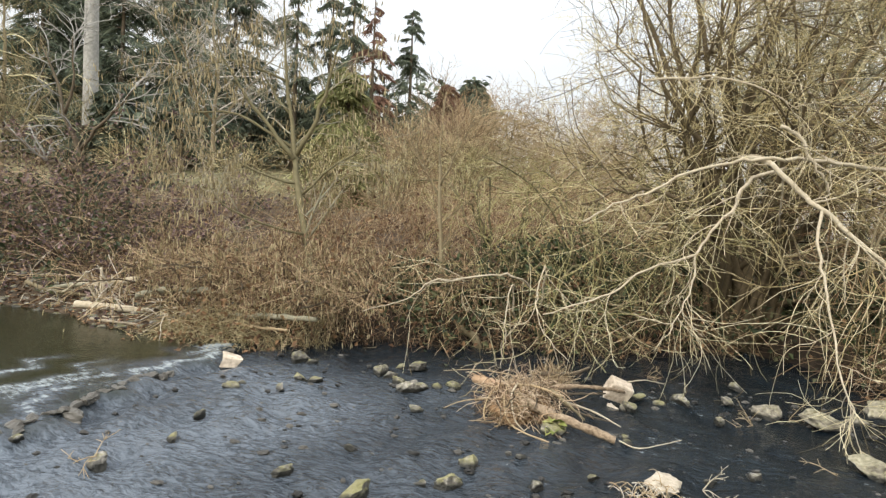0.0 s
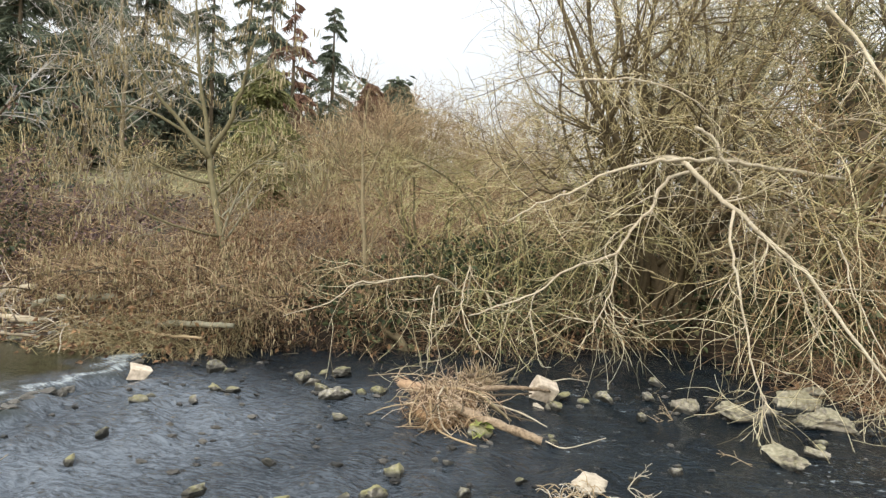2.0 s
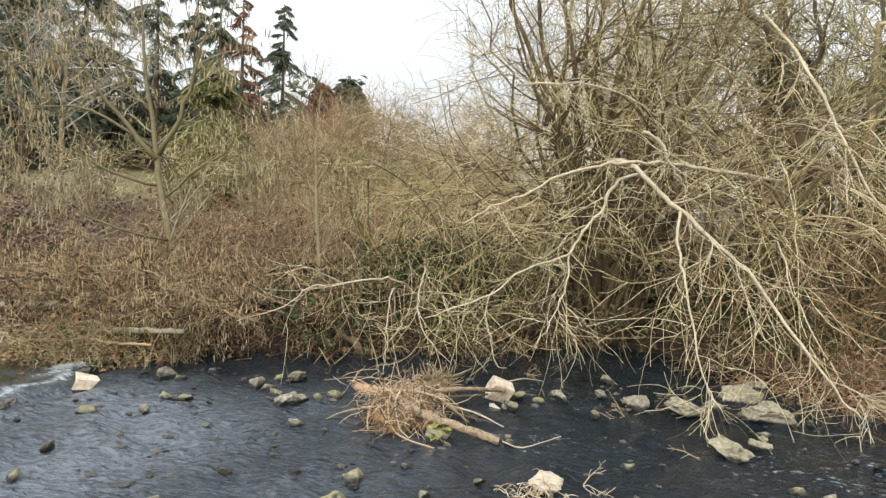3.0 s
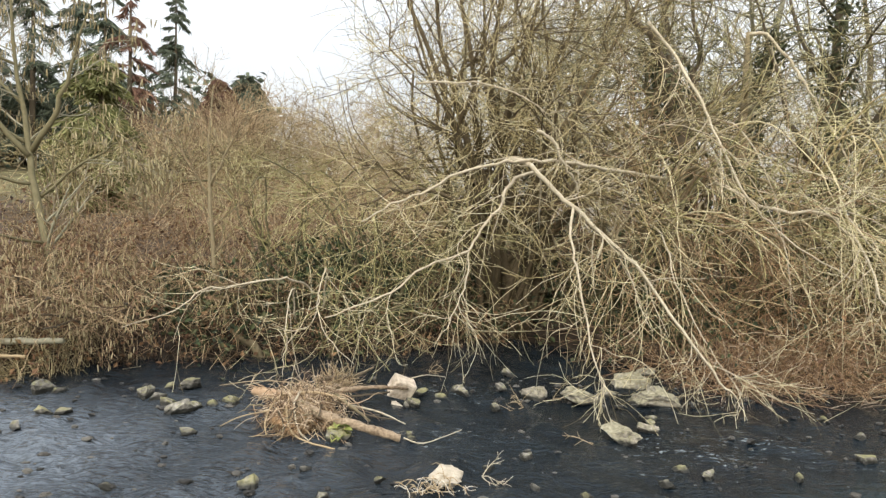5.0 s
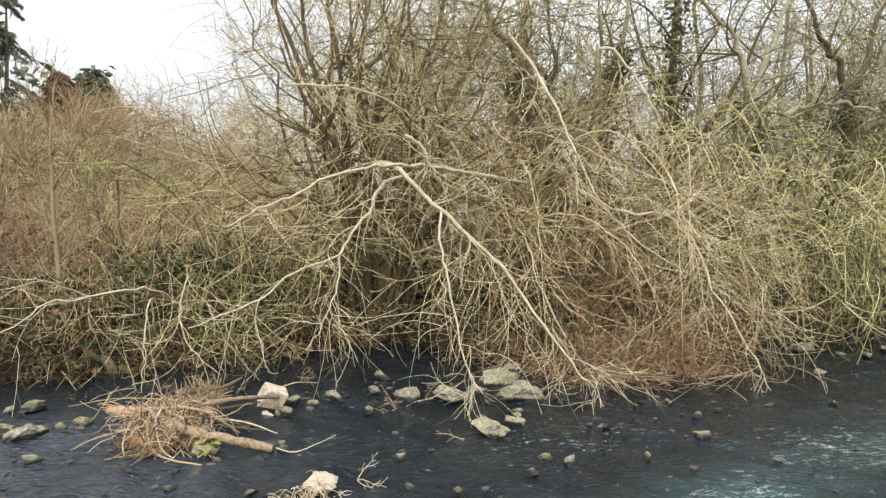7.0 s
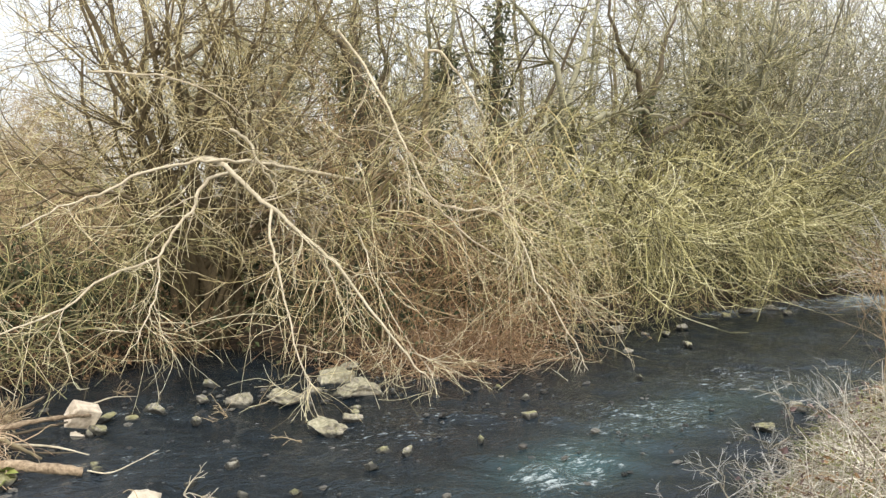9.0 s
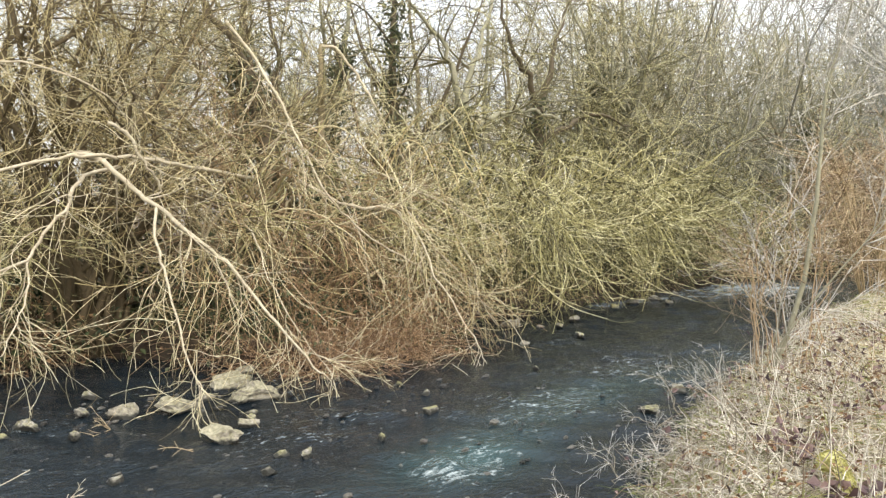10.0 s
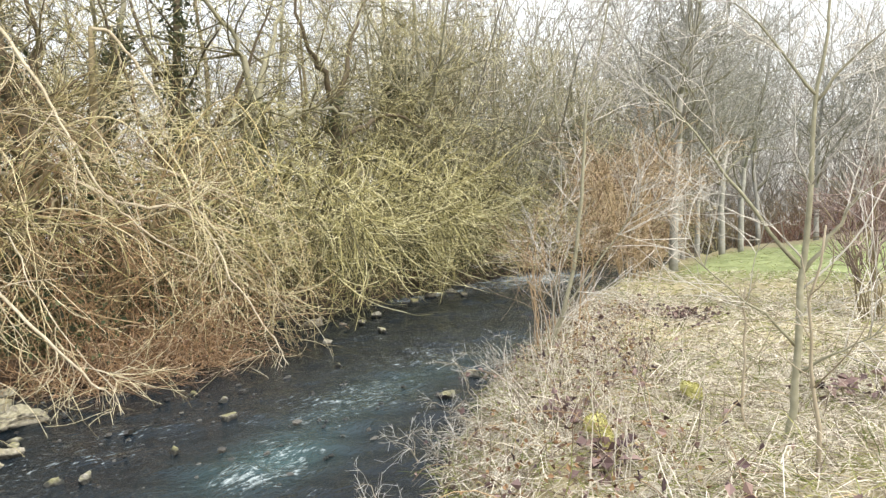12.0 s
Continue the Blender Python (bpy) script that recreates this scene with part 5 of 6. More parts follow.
def conifer(name, at, height, width, seed, needle, label, trunk="dark", dens=1.0, first=0.12, size=0.155, group="conifers beyond the field", rounded=False):
    """A ragged spruce: trunk, drooping boughs and sprays of needles."""
    rg = np.random.default_rng(seed)
    root = thing(name, at, label, "tree", group)
    b = np.array(at)
    P = curve([b, b + [0.1, 0, height * 0.5], b + [0, 0.1, height * (0.8 if rounded else 1)]], 14)
    part("trunk", [tubes(P, taper(1, 14, 0.013 * height + 0.05, 0.03), 8)], M[trunk], root)
    n = int(6.5 * height * dens)
    f = np.sort(rg.uniform(first, 0.99, n))
    a = rg.uniform(0, 6.283, n)
    L = width * (1 - f) ** 0.6 * rg.uniform(0.25, 1.15, n) + 0.25
    if rounded:
        L = width * np.sqrt(np.maximum(1 - (2 * f - 0.9) ** 2 / 1.3, 0.02)) * rg.uniform(0.7, 1.1, n)
    K = 6
    u = np.linspace(0, 1, K)
    Q = np.empty((n, K, 3))
    Q[:, :, 0] = b[0] + np.cos(a)[:, None] * L[:, None] * u
    Q[:, :, 1] = b[1] + np.sin(a)[:, None] * L[:, None] * u
    Q[:, :, 2] = b[2] + f[:, None] * height + L[:, None] * (rg.uniform(0.0, 0.35, (n, 1)) * u - rg.uniform(0.35, 0.8, (n, 1)) * u * u)
    tagged(part("bough_mass", [tubes(Q, taper(n, K, 0.04, 0.012), 3)], M[trunk], root), kind="stuff")
    per = 84
    who = np.repeat(np.arange(n), per)
    t = rg.uniform(0.15, 1.0, len(who)) * (K - 1)
    i = np.minimum(t.astype(int), K - 2)
    w = (t - i)[:, None]
    c = Q[who, i] * (1 - w) + Q[who, i + 1] * w + rg.normal(0, 1, (len(who), 3)) * np.array([0.1, 0.1, 0.05]) * (0.3 + L[who, None] * 0.3)
    away = unit(Q[who, -1] - Q[who, 0] + rg.normal(0, 1, (len(who), 3)) * L[who, None] * np.array([0.8, 0.8, 0.15]))
    run = (0.25 + 0.22 * L[who] * rg.uniform(0.5, 1.2, len(who)))[:, None] * (1.5 - t[:, None] / K)
    S = np.stack([c, c + away * run * 0.55 - [0, 0, 0.05], c + away * run - np.array([0, 0, 0.3]) * run], 1)
    W = size * rg.uniform(0.4, 1.0, (len(who), 1)) * np.array([[0.2, 0.3, 0.05]])
    tagged(part("needle_mass", [ribbons(S, W, rg)], M[needle], root, smooth=False), kind="stuff")
    return root


DC = "tall dark green spruce with ragged drooping boughs"
c1 = conifer("spruce", g(-27.0, 41), 16.5, 4.4, 301, "needle", DC, dens=1.1)
c2 = conifer("spruce", g(-13.0, 48), 14, 3.3, 302, "needle", "dark spruce with gaps showing the sky", dens=0.6)
for src, x, y, turn, sc in ((c1, -31.5, 45, 60, 1.05), (c1, -24.5, 45, 140, 1.0), (c1, -36, 50, 200, 1.1), (c1, -29.0, 50, 20, 1.2), (c1, -37.5, 47, 70, 1.25), (c1, -22.8, 41.5, 310, 1.0), (c1, -33.5, 42, 180, 1.1), (c1, -25.5, 55, 230, 1.3), (c2, -8.0, 45.7, 40, 0.88), (c2, -15.8, 52, 200, 1.12), (c2, -18, 50, 130, 1.15)):
    copy_thing(src, pose(*g(x, y), 0, 0, turn) @ Matrix.Diagonal((sc, sc, sc, 1)))
conifer("cypress", g(-7.0, 26.5), 6.2, 1.9, 303, "gold_needle", "yellow-green cypress beyond the field", dens=3.2, first=0.02)
conifer("dying_spruce", g(-10.2, 43.2), 12.4, 2.2, 304, "red_needle", "dying spruce with russet needles", dens=0.55)
conifer("russet_conifer", g(-5.8, 51), 7.6, 1.6, 305, "red_needle", "small russet conifer at the field's edge", dens=3.4, first=0.02, size=0.24, rounded=True)
conifer("yew_bush", g(-17.6, 27), 4.8, 2.6, 306, "needle", "dark evergreen bush under the spruces", dens=4.5, first=0.02, size=0.24)
conifer("yew_bush", g(-4.6, 59), 8.6, 2.4, 307, "needle", "round dark evergreen beyond the field", dens=4.0, first=0.02, size=0.26, rounded=True)

# tall pale trunk in front of the spruces
root = thing("fir_tree", g(-19.7, 28), "tall fir with a bare pale grey trunk", "tree")
pt = curve([g(-19.7, 28), (-19.72, 28, 5), (-19.85, 28, 11.2), (-19.9, 28, 17)], 14)
part("trunk", [tubes(pt, taper(1, 14, 0.42, 0.25), 14)], M["pale"], root)
rg = np.random.default_rng(4)
P, R = sprout(rg, pt, taper(1, 14, 0.40, 0.25), 14, span=(0.2, 0.7), length=(0.5, 1.8), angle=(60, 90), up=-0.2, K=6, ratio=0.1, rmin=0.015)
for j in range(len(P)):
    part("dead_branch", [tubes(P[j:j + 1], R[j:j + 1], 5)], M["pale"], root)

# apple-like tree behind the bramble mound
ob_at = g(-11.4, 16)
ot = [(curve([ob_at, (-11.45, 16, 2.2), (-11.42, 16, 3.5), (-11.8, 15.9, 4.3), (-12.1, 16, 5.2), (-12.6, 16, 6.2)], 14, 0.02, rng), taper(1, 14, 0.12, 0.02)),
      (curve([(-11.43, 16, 2.9), (-12.2, 15.8, 3.1), (-13.0, 15.7, 3.7), (-13.9, 15.6, 4.3)], 10, 0.06, rng), taper(1, 10, 0.10, 0.02)),
      (curve([(-11.4, 16, 3.4), (-10.9, 15.9, 4.0), (-10.3, 15.8, 4.5), (-9.7, 15.7, 5.1)], 10, 0.02, rng), taper(1, 10, 0.06, 0.015)),
      (curve([(-11.8, 15.9, 4.4), (-11.5, 15.8, 5.3), (-11.5, 15.7, 6.4)], 8, 0.02, rng), taper(1, 8, 0.05, 0.015))]
branchy("old_apple_tree", ob_at, "small old tree with mossy limbs and pale twigs", "tree", ot, ("dark", "pale", "pale"),
        (dict(n=7, span=(0.3, 1), length=(0.8, 1.9), angle=(35, 75), up=0.15, wob=0.16, K=7, ratio=0.5, rmin=0.02),
         dict(n=5, length=(0.3, 0.9), angle=(30, 70), up=0.1, wob=0.15, K=5, ratio=0.6, rmin=0.013)), seed=9, split=60)
# olive shrubs beyond the bank
fs = branchy("field_shrub", g(-6.2, 20.5), "soft olive-brown leafless shrub at the field's edge", "shrub", multi(g(-6.2, 20.5), 12, 1.9, 3.0, 240, (0, 0), 0.03, 9), ("bark", "olive", "brown"),
             (dict(n=9, length=(0.6, 1.6), angle=(25, 70), up=0.1, wob=0.15, K=6, ratio=0.5, rmin=0.009),
              dict(n=6, length=(0.4, 1.1), angle=(25, 70), up=0.0, wob=0.16, K=5, ratio=0.6, rmin=0.006)), "shrubs of the field", 241)
for x, y, turn, sc in ((-4.0, 22.5, 70, 1.05), (-9.2, 21.5, 150, 0.9), (-12.0, 20.0, 220, 0.85), (-1.6, 24.5, 300, 1.0)):
    copy_thing(fs, pose(*g(x, y), 0, 0, turn) @ Matrix.Diagonal((sc, sc, sc, 1)))
# weeping willow and bare trees of the field
bare_tree("weeping_willow", g(-19.5, 22.5), 8, 210, ("bark", "olive", "catkin", "catkin"), "yellow-twigged weeping willow behind the bank", (0, 0), 30, 0, 0.14, -1.2, "trees of the field", 0.7)
bare_tree("bare_tree", g(-12.6, 26), 9, 211, ("bark", "silver", "grey", "silver"), "bare grey tree at the field's edge", (0, 0), 13, 0, 0.12, 0.2, "trees of the field", 0.7)
tan = bare_tree("tan_tree", g(-0.6, 40), 4.6, 212, ("bark", "tan", "tan", "tan"), "bare tan tree in the distance", (0, 0), 14, 0, 0.10, 0.3, "trees of the field")
for x, y, turn, sc in ((2.5, 44, 40, 0.95), (6.0, 40, 90, 1.0), (-3.4, 36, 200, 0.85)):
    copy_thing(tan, pose(*g(x, y), 0, 0, turn) @ Matrix.Diagonal((sc, sc, sc, 1)))


def far_wood(name, label, seed, n, line, depth, height, mat, r, leafmat="", nleaf=0, fine=0):
    """A belt of distant trees and brush along a line of ground points."""
    rg = np.random.default_rng(seed)
    root = thing(name, (line[0][0], line[0][1], 1.0), label, "woods", kind="stuff")
    t = rg.random(n) * (len(line) - 1)
    i = np.minimum(t.astype(int), len(line) - 2)
    q = np.array(line, float)
    b = q[i] * (1 - (t - i))[:, None] + q[i + 1] * (t - i)[:, None] + rg.uniform(-depth, depth, (n, 2))
    base = np.concatenate([b, (land(b[:, 0], b[:, 1]) - 0.1)[:, None]], 1)
    P, R = stand(rg, base, height, 0.28, 0.0, 0.2, 6, r * 0.85, 0.25)
    part("stem_mass", [tubes(P, R, 3)], M[mat], root)
    Q, S = sprout(rg, P, R, 5, span=(0.2, 1), length=(1.0, 3.2), angle=(25, 75), up=0.2, wob=0.24, K=3, ratio=0.5, rmin=r * 0.35)
    part("branch_mass", [tubes(Q, S, 3)], M[mat], root)
    if fine:
        F, G = sprout(rg, Q, S, fine, length=(0.6, 1.8), angle=(25, 70), up=0.1, wob=0.25, K=2, ratio=0.6, rmin=r * 0.3)
        part("twig_mass", [tubes(F, G, 3)], M[mat], root)
    if nleaf:
        c = spots(np.concatenate([Q]), nleaf, rg, 0.5)
        part("leaf_mass", [leaves(c, 0.5, rg, 0.4)], M[leafmat], root, smooth=False)


far_wood("far_wood", "dark evergreen understorey beyond the field", 401, 600, ((-60, 50), (-30, 52), (-8, 60)), 4, (3, 8.5), "dark", 0.05, "needle", 9000)
far_wood("far_wood", "grey bare woods beyond the spruces", 402, 300, ((-80, 60), (-30, 75), (-4, 85)), 6, (7, 14), "grey", 0.07)
far_wood("far_wood", "tan bare woods in the distance", 403, 350, ((-4, 70), (12, 62), (30, 50)), 6, (2.2, 5.6), "tan", 0.05, fine=2)
# ash and silver twig colours on these belts also paint in distance haze
far_wood("far_wood", "bare grey-brown woods behind the willows", 404, 350, ((12, 36), (30, 32), (48, 26), (66, 14)), 5, (8, 18), "ash", 0.05, fine=2)
far_wood("far_wood", "bare grey woods beyond the lawn", 405, 650, ((76, 12), (76, -4), (70, -20), (54, -36)), 5, (10, 27), "silver", 0.07, fine=3)
far_wood("far_wood", "tan hedge brush beyond the lawn", 408, 450, ((72, 6), (68, -6), (63, -18), (52, -32)), 2.5, (2.5, 6), "tan", 0.035, fine=2)
far_wood("far_wood", "pale grey bare trees along the far bend", 407, 430, ((28, 16.5), (42, 13.5), (56, 11), (74, 6)), 2.5, (6, 20), "ash", 0.045, fine=3)
far_wood("far_wood", "tall olive-grey bare trees behind the river bend", 409, 650, ((36, 22), (58, 17), (80, 10), (92, -8), (84, -26)), 5, (16, 33), "silver", 0.08, fine=3)
far_wood("far_wood", "tan-grey hedge behind the willows", 410, 420, ((9, 26), (16, 24.5), (26, 21), (40, 18)), 2, (4.5, 9), "tan", 0.03, fine=2)
far_wood("far_wood", "reddish tan bare woods across the field", 411, 320, ((-9, 43), (-4, 40), (2, 40), (8, 38)), 2.5, (2.0, 4.4), "tan", 0.03, fine=2)
far_wood("far_wood", "purple-brown brush beyond the lawn", 406, 300, ((64, 0), (61, -8), (58, -16), (52, -26)), 2, (0.8, 2.2), "purple", 0.03)


# ---- driftwood ----
def log(pts, r0, r1, parent, name="log", mat="dead", seed=0, K=14):
    rg = np.random.default_rng(seed)
    K = K + 8
    P = curve(pts, K, r0 * 0.11, rg)
    R = taper(1, K, r0, r1) * rg.uniform(0.84, 1.14, (1, K))
    return part(name, [tubes(P, R, 10)], M[mat], parent)


pile = thing("driftwood_pile", (0.95, 7.1, 0), "heap of flood-borne sticks, roots and logs in the river", "driftwood")
main_log = log([(0.72, 7.05, 0.3), (1.13, 6.72, 0.2), (1.5, 6.58, 0.13), (1.86, 6.44, 0.05)], 0.058, 0.042, pile, mat="log_bark", seed=1)
main_log["label"] = "brown log with peeling bark"
cut_log = log([(0.25, 7.92, 0.19), (0.45, 7.68, 0.22), (0.85, 7.3, 0.24)], 0.055, 0.06, pile, mat="cut", seed=2)
cut_log["label"] = "orange broken end of a log"
for k in range(7):
    log([(0.42, 7.7, 0.2 + 0.012 * k), (0.2 - 0.03 * (k % 3), 7.95 + 0.04 * (k % 4), 0.17 + 0.02 * k)], 0.012, 0.003, pile, "splinter", "cut", 70 + k, 5)
for k, (pts, r, mat) in enumerate((([(1.2, 7.4, 0.3), (1.55, 7.5, 0.33), (1.9, 7.6, 0.3), (2.15, 7.85, 0.22)], 0.035, "log_bark"), ([(1.0, 7.5, 0.25), (1.4, 7.45, 0.24), (1.9, 7.7, 0.22)], 0.022, "dark"),
                                   ([(1.2, 7.3, 0.3), (1.4, 7.1, 0.2), (1.6, 7.1, 0.04)], 0.026, "bark"), ([(1.1, 7.9, 0.35), (1.5, 8.0, 0.36), (1.75, 8.3, 0.4)], 0.028, "dark"),
                                   ([(1.3, 7.2, 0.22), (1.7, 7.2, 0.12), (2.0, 7.0, 0.03)], 0.014, "dead"), ([(0.6, 7.3, 0.32), (1.0, 7.1, 0.38), (1.3, 6.95, 0.33)], 0.02, "tan"),
                                   ([(0.7, 7.1, 0.36), (0.66, 6.9, 0.24), (0.72, 6.75, 0.06), (0.86, 6.5, 0.03), (1.16, 6.25, 0.02)], 0.017, "tan"), ([(0.62, 7.2, 0.36), (0.5, 7.0, 0.28), (0.44, 6.85, 0.12), (0.46, 6.75, 0.02)], 0.014, "tan"),
                                   ([(0.8, 7.1, 0.4), (0.74, 6.85, 0.3), (0.8, 6.65, 0.1), (0.9, 6.55, 0.02)], 0.013, "dead"), ([(0.6, 7.1, 0.2), (0.2, 7.0, 0.16), (-0.05, 7.1, 0.02)], 0.009, "tan"),
                                   ([(0.9, 7.8, 0.3), (0.3, 8.1, 0.28), (-0.2, 8.2, 0.2)], 0.008, "tan"), ([(1.9, 6.45, 0.05), (2.07, 6.35, 0.02), (2.3, 6.4, 0.06), (2.55, 6.52, 0.1)], 0.008, "dead"),
                                   ([(2.1, 7.95, 0.3), (2.4, 8.0, 0.36), (2.7, 8.15, 0.3)], 0.009, "dead"), ([(1.3, 7.3, 0.16), (1.6, 7.3, 0.05), (1.9, 7.2, 0.02)], 0.016, "dark"))):
    log(pts, r, r * 0.5, pile, "branch", mat, 80 + k, 12)
rg = np.random.default_rng(55)
core = np.stack([rg.normal(0.9, 0.2, 130), rg.normal(7.15, 0.28, 130), rg.uniform(0.05, 0.34, 130)], -1)
P, R = stand(rg, core, (0.2, 0.55), 2.6, -1.3, 0.26, 9, 0.008, 0.4, (0.1, -0.25, -0.9))
P[:, :, 2] = np.maximum(P[:, :, 2], 0.01)
for j in range(130):
    part("stick", [tubes(P[j:j + 1], R[j:j + 1], 5)], M[("tan", "bramble", "brush", "bark", "dark", "brush")[j % 6]], pile)
core = np.stack([rg.normal(0.85, 0.2, 800), rg.normal(7.2, 0.26, 800), rg.uniform(0.0, 0.4, 800)], -1)
P, R = stand(rg, core, (0.12, 0.4), 2.2, -1.0, 0.3, 5, 0.004, 0.6, (0, -0.2, -0.3))
P[:, :, 2] = np.maximum(P[:, :, 2], 0.005)
tagged(part("straw_mass", [tubes(P, R, 3)], M["brush"], pile), "matted brown straw and bark", kind="stuff")
tuft = np.stack([rg.normal(1.22, 0.1, 160), rg.normal(7.95, 0.08, 160), rg.uniform(0.15, 0.3, 160)], -1)
P, R = stand(rg, tuft, (0.15, 0.38), 0.9, -0.2, 0.15, 5, 0.006, 0.5, (0.3, 0.1, 0.2))
tagged(part("root_mass", [tubes(P, R, 3)], M["tan"], pile), "brush of tan roots on the heap", kind="stuff")
lump = BALL * (1 + 0.16 * np.sin(BALL @ np.array([5.0, 3.0, 4.0]))[:, None] + 0.08 * np.sin(BALL @ np.array([13.0, -9.0, 11.0]))[:, None]) * np.array([0.34, 0.42, 0.19]) + np.array([0.86, 7.2, 0.06])
part("silt_mound", [(lump, [BALL_F])], M["brown_leaf"], pile, "dark silt and rotten leaves under the sticks")
P, R = stand(rg, lump[rg.integers(0, len(lump), 600)], (0.12, 0.45), 2.0, -1.2, 0.28, 5, 0.0055, 0.6, (0, -0.2, -0.6))
P[:, :, 2] = np.maximum(P[:, :, 2], 0.005)
tagged(part("fine_root_mass", [tubes(P, R, 3)], M["bramble"], pile), "tangled brown roots", kind="stuff")
c = np.stack([rg.normal(1.22, 0.06, 14), rg.normal(6.58, 0.05, 14), rg.uniform(0.06, 0.16, 14)], -1)
tagged(part("leaf_mass", [leaves(c, 0.1, rg, 0.8, 1.5)], M["blade"], pile, "green leaves caught under the log", smooth=False), kind="stuff")
cut_block(2.08, 7.92, 0.22, (0.34, 0.22, 0.28), "angular cream-white stone block caught in the driftwood", 15, 32, 6)
stone(2.02, 7.78, 0.2, "pale stone wedged under the white block", "chalk")
stone(2.25, 7.85, 0.26, "mossy stone beside the driftwood heap")
stone(2.12, 7.75, 0.2, "mossy stone beside the driftwood heap")
stone(2.0, 6.5, 0.15, "yellow-green mossy stone at the end of the log")

bar = thing("driftwood_logs", (-6, 11, 0.1), "bleached logs and sticks washed up on the bar", "driftwood")


for k, (pts, r, mat) in enumerate((([(-7.3, 10.49, 0.25), (-6.41, 10.34, 0.28), (-5.46, 10.38, 0.2)], 0.072, "dead"), ([(-7.7, 11.1, 0.5), (-7.08, 11.04, 0.6), (-6.34, 10.88, 0.75)], 0.075, "dead"),
                                   ([(-8.77, 11.03, 0.5), (-8.06, 10.77, 0.42), (-7.5, 11.16, 0.3)], 0.045, "bark"), ([(-6.12, 10.46, 0.5), (-5.73, 10.6, 0.62), (-4.65, 10.37, 0.72)], 0.07, "ash"),
                                   ([(-4.5, 9.85, 0.3), (-3.69, 9.87, 0.42), (-2.46, 9.61, 0.5)], 0.055, "ash"), ([(-8.3, 11.2, 0.4), (-7.88, 11.0, 0.5), (-7.3, 11.1, 0.58)], 0.05, "ash"),
                                   ([(-9.5, 11.6, 0.25), (-8.6, 11.4, 0.3), (-7.6, 11.2, 0.28)], 0.04, "dead"), ([(-8.0, 10.9, 0.3), (-7.5, 10.7, 0.6), (-7.2, 10.6, 0.85)], 0.025, "dead"),
                                   ([(-5.6, 10.2, 0.2), (-5.2, 9.9, 0.3), (-4.9, 9.5, 0.1)], 0.03, "dead"), ([(-5.4, 10.3, 0.2), (-4.9, 10.1, 0.35), (-4.3, 9.6, 0.12)], 0.028, "dead"),
                                   ([(-4.4, 9.9, 0.35), (-3.6, 9.6, 0.3), (-2.9, 9.5, 0.3)], 0.03, "tan"), ([(-6.6, 9.9, 0.12), (-6.0, 9.75, 0.14), (-5.3, 9.7, 0.12)], 0.03, "grey"))):
    log(pts, r, r * 0.75, bar, mat=mat, seed=5 + k)
log([(-6.95, 10.8, 0.12), (-7.0, 10.8, 0.5), (-7.05, 10.8, 0.93)], 0.085, 0.02, bar, "splintered_stump", seed=9)
for k in range(14):
    a = k * 0.9
    log([(-7.0 + 0.08 * math.cos(a), 10.8 + 0.08 * math.sin(a), 0.3), (-7.02 + 0.2 * math.cos(a), 10.8 + 0.2 * math.sin(a), 0.5), (-7.0 + 0.42 * math.cos(a), 10.8 + 0.42 * math.sin(a), 0.35 + 0.045 * k)], 0.022, 0.005, bar, "splinter", seed=30 + k, K=8)
rg = np.random.default_rng(56)
core = np.stack([rg.uniform(-9.6, -4.4, 120), np.zeros(120), np.zeros(120)], -1)
core[:, 1] = far_line(core[:, 0]) + rg.uniform(0.3, 2.2, 120)
core[:, 2] = land(core[:, 0], core[:, 1]) + rg.uniform(0.0, 0.12, 120)
P, R = stand(rg, core, (0.3, 1.1), 1.8, -0.9, 0.12, 7, 0.013, 0.5, (0.2, -0.1, -0.3))
P[:, :, 2] = np.maximum(P[:, :, 2], land(P[:, :, 0], P[:, :, 1]) + 0.01)
for j in range(120):
    part("stick", [tubes(P[j:j + 1], R[j:j + 1], 4)], M[("dead", "straw", "tan")[j % 3]], bar)

rg = np.random.default_rng(57)
n = 2600
x = rg.uniform(-10.5, -3.4, n)
y = far_line(x) + rg.uniform(-0.1, 2.6, n)
lone("leaf_litter", [leaves(np.stack([x, y, land(x, y) + 0.015], -1), 0.06, rg, 2.0)], M["brown_leaf"], "dead leaves and bark strewn on the bar", "leaves", kind="stuff", smooth=False)
x, y = rg.uniform(-10.5, -4.2, 260), rg.uniform(0.0, 1.3, 260)
b2, f2 = ball(2)
geo = []
for a, d in zip(x, y):
    w = rg.uniform(0.03, 0.1)
    v = b2 * (1 + rg.normal(0, 0.15, (len(b2), 1))) * np.array([w, w * 0.7, w * 0.45])
    yy = float(far_line(a)) + d
    geo.append((v + np.array([a, yy, float(land(np.array(a), np.array(yy)))]), [f2]))
lone("gravel", geo, M["stone"], "wet gravel along the edge of the bar", "gravel", kind="stuff", smooth=False)

